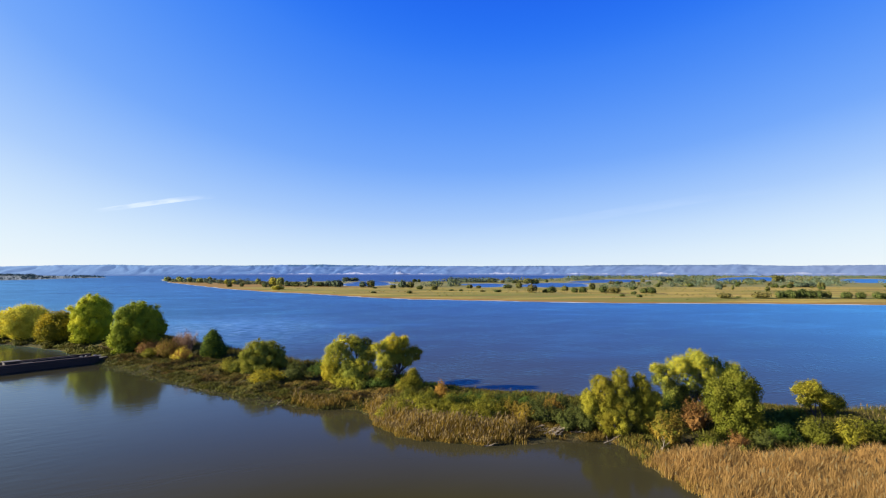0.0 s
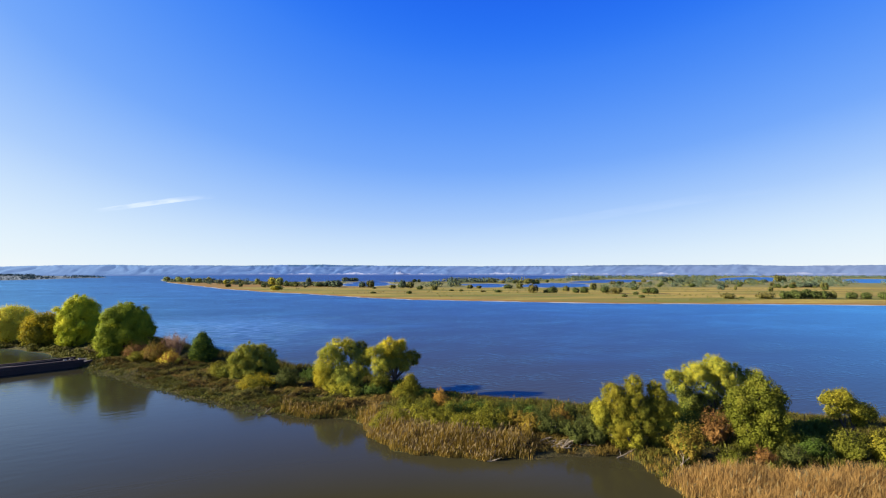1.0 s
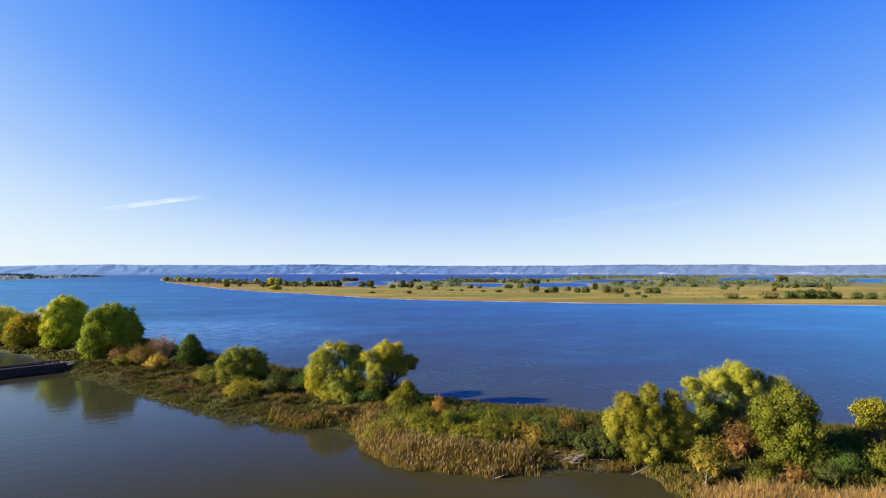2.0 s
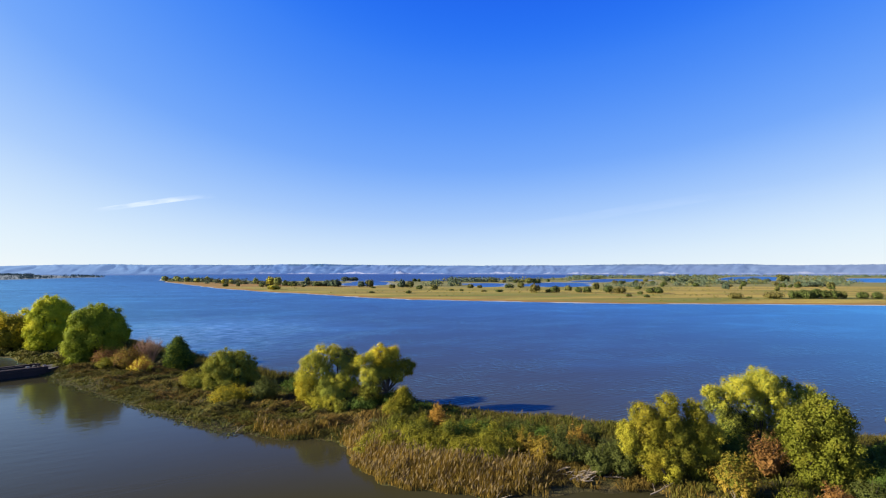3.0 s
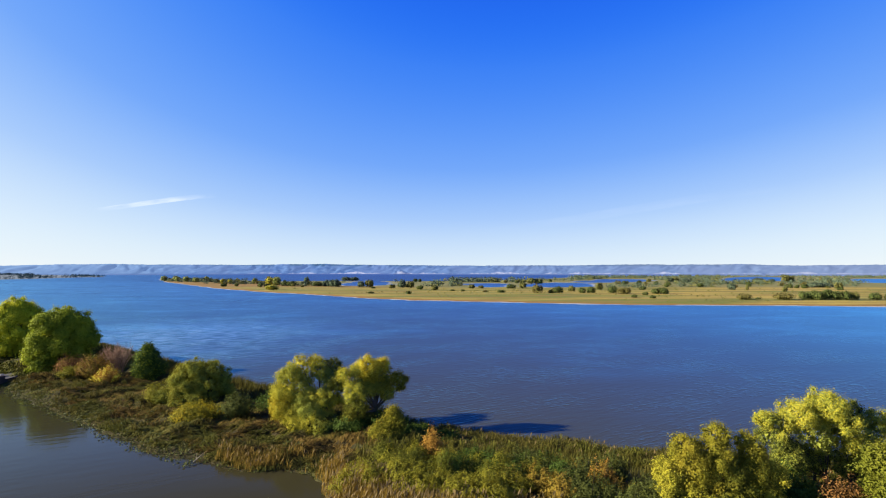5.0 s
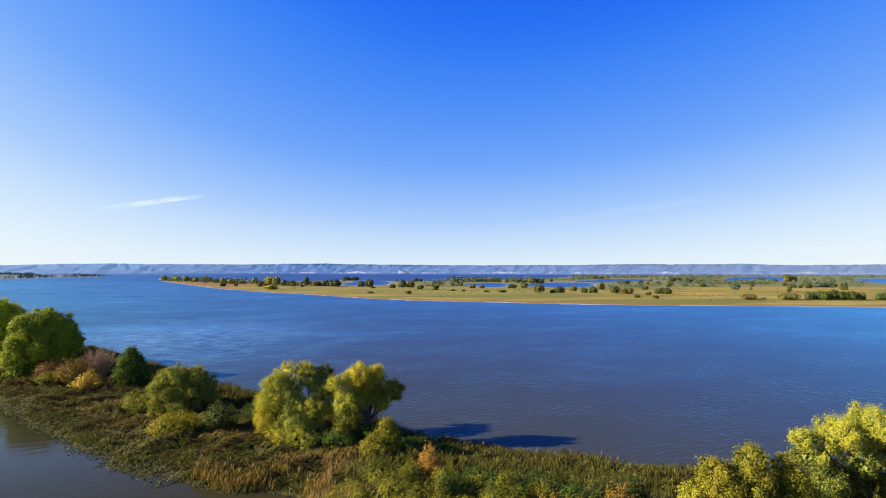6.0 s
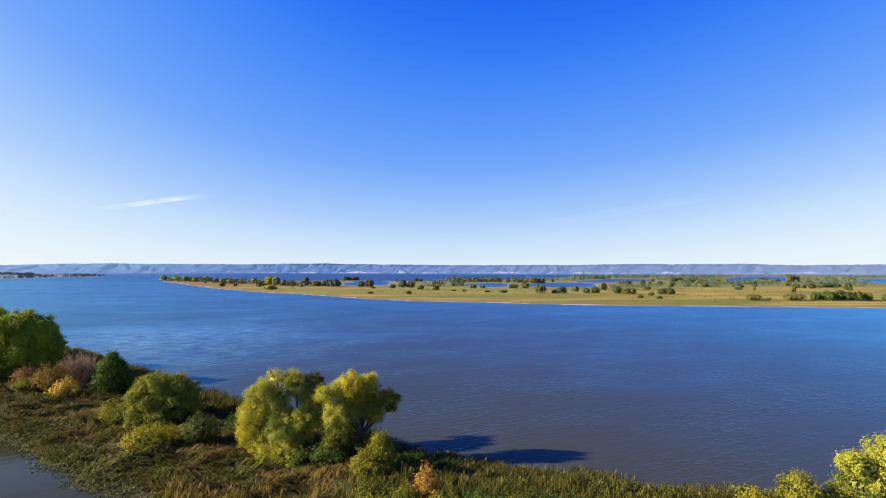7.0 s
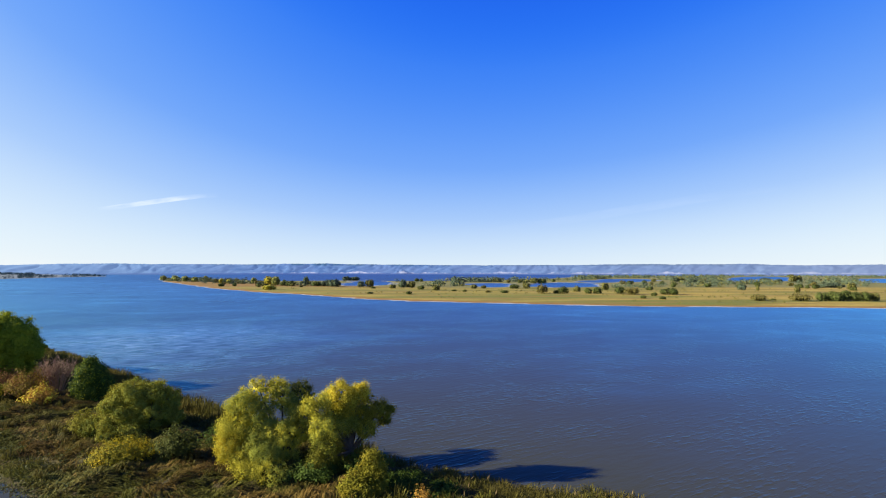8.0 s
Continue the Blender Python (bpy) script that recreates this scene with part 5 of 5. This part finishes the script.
def barge():
    """An old dumb barge moored against the end of the spit: x along the hull, bow on the land."""
    ob = thing("barge", -60.7, 97.0, 0, "old dark tarred barge moored against the bank", "barge", "", math.degrees(math.atan2(-0.779, -0.627)))
    n, w, top = 36.0, -4.4, 0.8
    bm = bmesh.new()
    prof = [(0.0, 0.5, 0.25), (1.2, 0.12, 0.0), (3.0, 0.0, 0.0), (n - 3, 0.0, 0.0), (n, 0.3, 0.1)]
    rings = []
    for x, inset, lift in prof:
        rings.append([bm.verts.new(p) for p in ((x, -inset, top + lift * 0.6), (x, -inset - 0.15, -0.6 + lift), (x, w + inset + 0.15, -0.6 + lift), (x, w + inset, top + lift * 0.6))])
    for a, b in zip(rings, rings[1:]):
        for k in range(4):
            bm.faces.new((a[k], a[(k + 1) % 4], b[(k + 1) % 4], b[k]))
    bm.faces.new(rings[0])
    bm.faces.new(rings[-1][::-1])
    bmesh.ops.recalc_face_normals(bm, faces=bm.faces)
    part("hull", bm, HULL, ob)
    for y0, y1 in ((-0.22, -0.02), (w + 0.02, w + 0.22)):
        part("bulwark", block(1.5, n - 1.5, y0, y1, top + 0.004, top + 0.42), HULL, ob)
        part("cap_rail", block(1.4, n - 1.4, y0 - 0.03, y1 + 0.03, top + 0.424, top + 0.48), RAIL, ob, "rusty brown cap rail")
    for y0, y1 in ((-1.25, -1.05), (w + 1.05, w + 1.25)):
        part("coaming", block(4, n - 5, y0, y1, top + 0.004, top + 0.42), DECK, ob, "weathered hatch coaming")
    for i in range(9):
        x = 4.4 + i * 3.1
        part("hatch_board", block(x, x + 2.8, w + 1.3, -1.3, top + 0.05, top + 0.14 + 0.06 * (i % 3)), DECK, ob)
    for x in (3.2, 12, 20, 28):
        part("bollard", tube([(x, -0.6, top), (x, -0.6, top + 0.5)], [0.14, 0.16], 8), HULL, ob)
    house = part("winch_house", block(12.6, 14.6, w + 1.6, -1.4, top + 0.004, top + 0.75, 0.06), HULL, ob)
    part("house_roof", block(12.4, 14.8, w + 1.4, -1.2, top + 0.754, top + 0.84, 0.02), DECK, house)
    rng = np.random.default_rng(3)
    for i in range(9):
        x, y, s = rng.uniform(0.9, 3.4), rng.uniform(w + 0.9, -0.7), rng.uniform(0.12, 0.3)
        part("scrap_piece", block(x, x + 2 * s, y, y + s, top + 0.01, top + 0.15 + s, 0.02), JUNK if i % 2 else DECK, ob, "pale scrap on the deck" if i % 2 else "")


barge()


# ---- far bank: bushes and trees ----
F_GREEN = leaf_mat("far_leaf_green", (0.0259, 0.0390, 0.0104), (0.0756, 0.0920, 0.0240), None, 0, 1, 0.05, 0.7)
F_OLIVE = leaf_mat("far_leaf_olive", (0.0626, 0.0665, 0.0188), (0.1368, 0.1314, 0.0367), None, 0, 1, 0.05, 0.7)
F_YELLOW = leaf_mat("far_leaf_yellow", (0.2206, 0.1969, 0.0273), (0.3837, 0.3329, 0.0415), None, 0, 1, 0.1, 0.7)
F_LIME = leaf_mat("far_leaf_yellow_green", (0.1406, 0.1560, 0.0399), (0.2590, 0.2640, 0.0651), None, 0, 1, 0.05, 0.7)
# the headland's leaf colour has the blue of distance haze mixed in
F_BLUE = leaf_mat("headland_leaf_hazed", (0.0170, 0.0400, 0.0520), (0.0360, 0.0640, 0.0740), None, 0, 1, 0.1, 0.8)
# farther trees: haze put into the leaf colour as a blue-grey cast
F_WOODS = leaf_mat("far_leaf_wood_hazed", (0.0340, 0.0540, 0.0340), (0.0860, 0.1100, 0.0640), None, 0, 1, 0.05, 0.8)
F_BROWN = leaf_mat("far_leaf_brown", (0.0673, 0.0591, 0.0174), (0.1228, 0.1057, 0.0298), None, 0, 1, 0.1, 0.7)


def far_bush(name, material, seed, label, category, aspect=1.6):
    """A bush or tree one metre high, to be copied and scaled: upright lobes of leaves on several stems."""
    rng = np.random.default_rng(seed)
    ob = thing(name, 0, -400, -2.9, label, category)
    r = aspect / 2
    tree_like = category == "tree"
    lobe, n = [], 13 if tree_like else 11
    for j in range(n):
        a, out = 2.4 * j + rng.uniform(-0.4, 0.4), r * math.sqrt((j + 0.4) / n) * 0.66
        h = (1.0 - 0.42 * (out / r) ** 2) * rng.uniform(0.80, 1.02)
        w = r * rng.uniform(0.26, 0.40)
        low = rng.uniform(0.0, 0.08) if tree_like else 0.0
        lobe.append((out * math.cos(a), out * math.sin(a), (h + low) / 2, w, w, (h - low) / 2))
    b = np.array(lobe)
    k = 900
    i = rng.choice(n, k)
    d = unit(rng.normal(size=(k, 3)) + np.array([0, 0, 0.25]))
    pos = b[i, :3] + d * b[i, 3:] * rng.uniform(0.78, 1.1, k)[:, None]
    depth = np.min(np.linalg.norm((pos[:, None] - b[None, :, :3]) / b[None, :, 3:], axis=2), axis=1)
    keep = (depth > 0.72) & (pos[:, 2] > 0.01)
    mid = np.array([0, 0, 0.35])
    leaves = leaf_cards(rng, pos[keep], d[keep] + 0.6 * unit(pos[keep] - mid) + rng.normal(size=(int(keep.sum()), 3)) * 0.22, 0.11, 0.85)
    inner = unit(rng.normal(size=(60, 3)))
    core = leaf_cards(rng, b[np.arange(60) % n, :3] + inner * b[np.arange(60) % n, 3:] * 0.5, inner, 0.32, 0.9)
    part("crown", join([leaves, core]), material, ob)
    part("trunk", trunk_limbs(rng, lobe[:5], 0.02, 2, 0.1), BARK, ob)
    return ob


PROTO = {"g": ("far_bush", F_GREEN, "dark green willow bush on the far meadow", "bush", 1.7), "o": ("far_bush", F_OLIVE, "olive willow bush on the far meadow", "bush", 1.8),
         "b": ("far_bush", F_BROWN, "brownish willow bush on the far meadow", "bush", 1.8), "t": ("far_tree", F_GREEN, "rounded green tree on the far bank", "tree", 1.1),
         "u": ("far_tree", F_OLIVE, "olive-green tree on the far bank", "tree", 1.1), "w": ("far_tree", F_WOODS, "green tree on the far bank, hazed blue", "tree", 1.3), "l": ("far_tree", F_LIME, "yellow-green tree on the far bank", "tree", 1.1),
         "y": ("far_tree", F_YELLOW, "yellow autumn tree on the far bank", "tree", 1.0)}
made = {}


def far(kind, x, y, w, h, turn):
    name, material, label, category, aspect = PROTO[kind]
    z = float(flood_z(np.array([x]), np.array([y]))[0]) - 0.05
    if kind not in made:
        made[kind] = ob = far_bush(name, material, ord(kind), label, category, aspect)
        tagged(ob, group="bushes and trees of the far bank")
    else:
        ob = copy_thing(made[kind], Matrix.Identity(4))
    ob.matrix_world = pose(x, y, z, 0, 0, turn) @ Matrix.Diagonal((w / aspect, w / aspect, h, 1))


# (kind, x, y, width, height)
SHORE_ROW = [("b", 169, 319, 8.7, 4.0), ("g", 181, 326, 3.0, 1.1), ("b", 191, 319, 11.4, 4.4), ("g", 202, 319, 5.4, 5.0), ("g", 209, 318, 8.8, 5.7), ("t", 216, 319, 6.4, 6.1), ("g", 223, 317, 7.4, 5.4), ("o", 231, 319, 5.4, 5.0),
             ("g", 205.5, 320, 6.0, 4.8), ("g", 213, 320, 6.0, 5.2), ("g", 219.5, 318, 6.4, 5.4), ("g", 227, 320, 6.0, 5.0), ("g", 242, 319, 8.0, 4.4), ("g", 249, 317, 7.4, 4.4), ("g", 257, 313, 8.0, 4.6), ("b", 264, 315, 8.0, 4.4)]
MEADOW_BUSHES = [("b", 68, 407, 8.6, 7.8), ("g", 78, 407, 4.3, 3.0), ("g", 83, 407, 8.6, 5.6), ("o", 102, 445, 6.6, 5.2), ("g", 101, 408, 6.4, 4.6), ("g", 107, 406, 7.2, 5.2), ("u", 137, 489, 6.2, 7.3), ("g", 123, 407, 9.5, 5.6),
                 ("b", 128, 396, 10.9, 5.4), ("g", 115, 341, 4.3, 2.0), ("g", 175, 489, 7.3, 3.6), ("g", 135, 376, 4.8, 2.4), ("g", 123, 333, 4.2, 1.9), ("g", 153, 396, 14.2, 5.0)]
SMALL_BUSHES = [("g", 7, 458, 4.9, 1.6), ("g", 15, 444, 4.2, 1.9), ("b", 32, 431, 5.5, 1.8), ("g", 43, 419, 8.0, 2.2), ("g", -53, 407, 5.2, 1.7), ("g", -25, 396, 5.4, 2.5), ("g", -22, 506, 7.5, 4.3), ("u", -8, 473, 7.0, 5.0), ("y", -152, 489, 11.4, 5.2)]
ISLAND_TREES = [("l", -540, 1040, 12, 11.8), ("b", -518, 1004, 8.6, 10.8), ("l", -500, 1004, 10.7, 11.8), ("l", -478, 970, 11, 10), ("l", -447, 937, 12.0, 11.0), ("b", -428, 930, 9, 8.5), ("y", -412, 937, 10.0, 11.0), ("l", -402, 878, 11.2, 9.4), ("b", -352, 840, 10, 7)]
ISLAND_WEST = [("y", -315, 775, 9, 8.6), ("y", -303, 770, 8, 7), ("b", -285, 765, 11, 5.5), ("l", -270, 775, 8.2, 9.9), ("b", -255, 750, 12, 6), ("b", -240, 730, 11, 5.5), ("y", -224, 701, 11.9, 12.6), ("l", -205, 668, 11.3, 12.1), ("l", -211, 690, 10, 12.0)]
ISLAND_MID = [("g", -190, 655, 12, 6.0), ("g", -178, 639, 13.6, 6.8), ("w", -168, 668, 8.5, 12.1), ("g", -148, 639, 12.2, 6.1), ("w", -138, 639, 10.8, 7.5), ("w", -128, 622, 10, 8.6), ("w", -121, 612, 11.7, 9.1), ("w", -192, 1052, 20, 9.5), ("w", -176, 1056, 22, 8.5),
              ("w", -89, 588, 8.7, 7.5), ("u", -80, 588, 10.0, 9.3), ("g", -70, 544, 5.8, 1.9), ("u", -51, 544, 6.9, 4.6), ("w", -43, 565, 8.4, 9.6), ("u", -34, 565, 8.4, 7.8)]
MARSH_TREES = [("u", 27, 544, 8.1, 4.8), ("g", 66, 544, 11.5, 4.8), ("u", 78, 544, 8.6, 6.0), ("u", 130, 820, 13, 9.6), ("u", 142, 822, 14, 9.0), ("w", 254, 489, 7.3, 6.2), ("u", 258, 473, 3.0, 5.0), ("u", 264, 432, 4.6, 5.0), ("w", 396, 588, 15, 6.2), ("w", 408, 590, 14, 5.8),
               ("u", 360, 506, 7.5, 7.5), ("w", 501, 869, 18.5, 9.2)]
MARSH_FAR = [("w", 557, 925, 13.8, 6.5), ("u", 579, 925, 14, 15.0), ("u", 592, 930, 13, 13.0), ("w", 384, 869, 13, 8.3), ("w", 396, 872, 12, 7.6), ("w", 382, 925, 15, 10.8), ("u", 396, 930, 14, 9.5), ("g", 287, 701, 8.9, 4.5), ("g", 346, 485, 6.0, 3.4)]
FR = np.random.default_rng(8)
for rows in (SHORE_ROW, MEADOW_BUSHES, SMALL_BUSHES, ISLAND_TREES, ISLAND_WEST, ISLAND_MID, MARSH_TREES, MARSH_FAR):
    for kind, x, y, w, h in rows:
        far(kind, x, y, w * 1.1, h, FR.uniform(0, 360))
# scattered growth over the back of the meadow
count = 0
while count < 70:
    y = FR.uniform(520, 1000)
    x = FR.uniform(-0.42, 0.95) * y
    if flood_z(np.array([x]), np.array([y]))[0] < 0.2 or kept_clear(np.array([x]), np.array([y]))[0] or wobble(np.array([x]), np.array([y]), 0.011, 6.0)[0] < -0.1 + 0.35 * (y < 560):
        continue
    s = FR.uniform(2.2, 5.0) + (y - 520) * 0.005
    far("gotubgtg"[int(FR.integers(8))], x, y, s * FR.uniform(1.3, 2.0), s, FR.uniform(0, 360))
    count += 1


def woods(name, n, place, low, tall, material, label, seed):
    """Far woods: many small crowns of rough leaf cards in one mesh."""
    rng = np.random.default_rng(seed)
    x, y, z = place(rng, n)
    h = rng.uniform(low, tall, len(x))
    per = 38
    i = np.repeat(np.arange(len(x)), per)
    d = unit(rng.normal(size=(len(i), 3)))
    r = h[i] * rng.uniform(0.35, 0.55, len(i))
    pos = np.stack([x[i] + d[:, 0] * r * 1.25, y[i] + d[:, 1] * r * 1.25, np.maximum(z[i] + h[i] * 0.36 + d[:, 2] * r * 1.1, z[i] + 0.2)], 1)
    v, q = leaf_cards(rng, pos, d + rng.normal(size=d.shape) * 0.25, 1.0, 0.85)
    v = (v.reshape(-1, 4, 3) - pos[:, None]) * (h[i] * 0.23)[:, None, None] + pos[:, None]
    stuff(name, (v.reshape(-1, 3), q), material, label, "woods")


def meadow_place(y0, y1, a0, a1, scale, cut):
    def place(rng, n):
        y = rng.uniform(y0, y1, n * 6)
        x = rng.uniform(a0, a1, n * 6) * y
        z = flood_z(x, y)
        k = (z > 0.15) & ~kept_clear(x, y) & (wobble(x * 0.6, y, scale, 2.0) > cut)
        return x[k][:n], y[k][:n], z[k][:n]
    return place


woods("far_woods", 260, meadow_place(760, 1500, -0.5, 1.0, 0.011, 0.3), 4, 8, F_WOODS, "scattered green scrub across the far floodplain", 1)
woods("far_woods", 480, meadow_place(1500, 3000, -0.2, 1.0, 0.006, 0.25), 6, 11, F_WOODS, "distant belts of trees beyond the floodplain", 3)


def belt(x0, y0, x1, y1, wide):
    """Trees along a line over the floodplain, in clumps with gaps."""
    def place(rng, n):
        f = rng.uniform(0, 1, n * 3)
        f = f[np.sin(f * 31 + x0) + np.sin(f * 13 + y0) > -0.6][:n]
        x = x0 + (x1 - x0) * f + rng.normal(0, wide * 0.4, len(f))
        y = y0 + (y1 - y0) * f + rng.normal(0, wide, len(f))
        z = flood_z(x, y)
        k = (z > 0.15) & ~kept_clear(x, y)
        return x[k], y[k], z[k]
    return place


BELTS = [(0, 930, 134, 935, 10, 90, 6, 11), (320, 1377, 395, 1380, 20, 60, 8, 13), (420, 1650, 900, 1700, 60, 150, 7, 12), (430, 1000, 560, 980, 18, 60, 6, 10), (690, 1010, 900, 1000, 30, 90, 6, 11), (560, 860, 760, 840, 20, 60, 4, 8), (330, 800, 480, 790, 16, 60, 4, 8), (-20, 650, 88, 690, 14, 44, 5, 9.5), (90, 600, 205, 575, 12, 40, 3, 7.5), (170, 650, 320, 625, 12, 46, 3, 7), (330, 790, 690, 790, 26, 110, 4, 9),
         (250, 700, 520, 690, 20, 50, 2.5, 6), (270, 1230, 600, 1270, 40, 75, 5, 9), (880, 1310, 1250, 1340, 40, 70, 5, 9), (480, 2000, 1800, 2100, 120, 240, 6, 10), (-560, 1050, -330, 850, 12, 110, 4, 9), (-330, 790, -190, 690, 10, 70, 3, 6), (-200, 680, -105, 625, 8, 60, 3, 7), (60, 1000, 240, 1120, 40, 60, 3, 6)]
for i, (x0, y0, x1, y1, wide, n, low, tall) in enumerate(BELTS):
    woods("far_woods", int(n * 0.7), belt(x0, y0, x1, y1, wide), low, tall, F_WOODS, "belt of green trees on the far floodplain", 30 + i)
    woods("far_woods", int(n * 0.2), belt(x0 + 5, y0, x1 + 5, y1, wide), low, tall * 0.95, F_OLIVE, "belt of olive and yellowing trees on the far floodplain", 60 + i)

def tuft_place(rng, n):
    y = rng.uniform(285, 620, n * 5)
    x = rng.uniform(-0.3, 0.95, n * 5) * y
    z = flood_z(x, y)
    k = (z > 0.75) & (wobble(x, y, 0.03, 2.0) > -0.1)
    return x[k][:n], y[k][:n], z[k][:n]


woods("meadow_scrub", 320, tuft_place, 0.5, 1.5, F_OLIVE, "low scrub and tall weeds dotted over the meadow", 5)

HEAD = [(-2600, 1100), (-1250, 1130), (-1010, 1200), (-1050, 1360), (-1210, 1740), (-1260, 1990), (-1400, 2200), (-2600, 2300)]


def head_z(x, y):
    d = inside(HEAD, x, y) + 8 * wobble(x, y, 0.02, 1.0)
    return np.clip(d * 0.08, -1.5, 1.5) + np.clip((d - 40) * 0.05, 0, 11) * (0.8 + 0.2 * wobble(x, y, 0.006, 2.0))


# ground of the headland, painted blue-grey for the haze before it
HEADLAND = plain_mat("headland_ground_hazed", (0.0360, 0.0600, 0.0700), (0.0900, 0.1200, 0.1300), 0.012)
head = part("ground_headland", grid_land(np.arange(-2600, -960, 16), np.arange(1080, 2300, 14), head_z), HEADLAND, smooth=True)
tagged(head, "low wooded headland across the river", "ground", kind="structure")


def head_place(rng, n):
    x, y = rng.uniform(-1900, -980, n * 6), rng.uniform(1120, 2200, n * 6)
    d, z = inside(HEAD, x, y), head_z(x, y)
    k = (z > 0.3) & ((d < 45) | (wobble(x, y, 0.012, 3.0) > 0.0) | (d > 210))
    return x[k][:n], y[k][:n], z[k][:n]


woods("far_woods", 1300, head_place, 5, 9, F_BLUE, "green woods on the distant headland, hazed blue", 4)


# ---- thin clouds ----
def cirrus(name, cx, cy, cz, length, width, tilt, density, seed):
    """A thin wisp of ice cloud: a shallow arched veil of fine streaks."""
    m, nodes, links, p = mat("cirrus")
    tc = nodes.new("ShaderNodeTexCoord")
    sep = nodes.new("ShaderNodeSeparateXYZ")
    links.new(tc.outputs["Generated"], sep.inputs[0])

    def hump(sock, power):
        a = nodes.new("ShaderNodeMath")
        a.operation = "PINGPONG"
        a.inputs[1].default_value = 0.5
        links.new(sock, a.inputs[0])
        b = ramp(nodes, links, a.outputs[0], 0.0, power)
        return b
    f = noise_fac(nodes, links, 1.0, 5.0, 0.6, coord="Generated", stretch=(5 + seed, 2.5, 2.5))
    k = ramp(nodes, links, f, 0.25, 0.8)
    for sock, power in ((sep.outputs["X"], 0.4), (sep.outputs["Z"], 0.5)):
        mul = nodes.new("ShaderNodeMath")
        mul.operation = "MULTIPLY"
        links.new(k, mul.inputs[0])
        links.new(hump(sock, power), mul.inputs[1])
        k = mul.outputs[0]
    mul = nodes.new("ShaderNodeMath")
    mul.operation = "MULTIPLY"
    mul.inputs[1].default_value = density
    links.new(k, mul.inputs[0])
    # the sunlit white of the cloud is given off as emission
    em = nodes.new("ShaderNodeEmission")
    em.inputs["Color"].default_value = (0.95, 0.98, 1, 1)
    em.inputs["Strength"].default_value = 0.37
    tr = nodes.new("ShaderNodeBsdfTransparent")
    ms = nodes.new("ShaderNodeMixShader")
    links.new(mul.outputs[0], ms.inputs[0])
    links.new(tr.outputs[0], ms.inputs[1])
    links.new(em.outputs[0], ms.inputs[2])
    links.new(ms.outputs[0], nodes["Material Output"].inputs["Surface"])
    s, t = np.meshgrid(np.linspace(-0.5, 0.5, 41), np.linspace(-0.5, 0.5, 9))
    x = s * length
    z = t * width + 0.06 * length * np.sin(3 * s) * 0.3
    y = 0.15 * length * (s ** 2) + 30 * t ** 2
    i, j = np.meshgrid(np.arange(40), np.arange(8))
    q = (j * 41 + i).ravel()
    ob = part(name, (np.stack([x, y, z], -1).reshape(-1, 3), np.stack([q, q + 1, q + 42, q + 41], 1)), m)
    ob.matrix_world = pose(cx, cy, cz, 0, tilt, 0)
    tagged(ob, "thin white wisp of high cloud in clear sky", "cloud", kind="structure")


cirrus("backdrop_cloud", -2100, 3800, 524, 900, 36, -5.2, 0.8, 0)
cirrus("backdrop_cloud", 1400, 3800, 480, 2600, 60, -6.5, 0.09, 3)
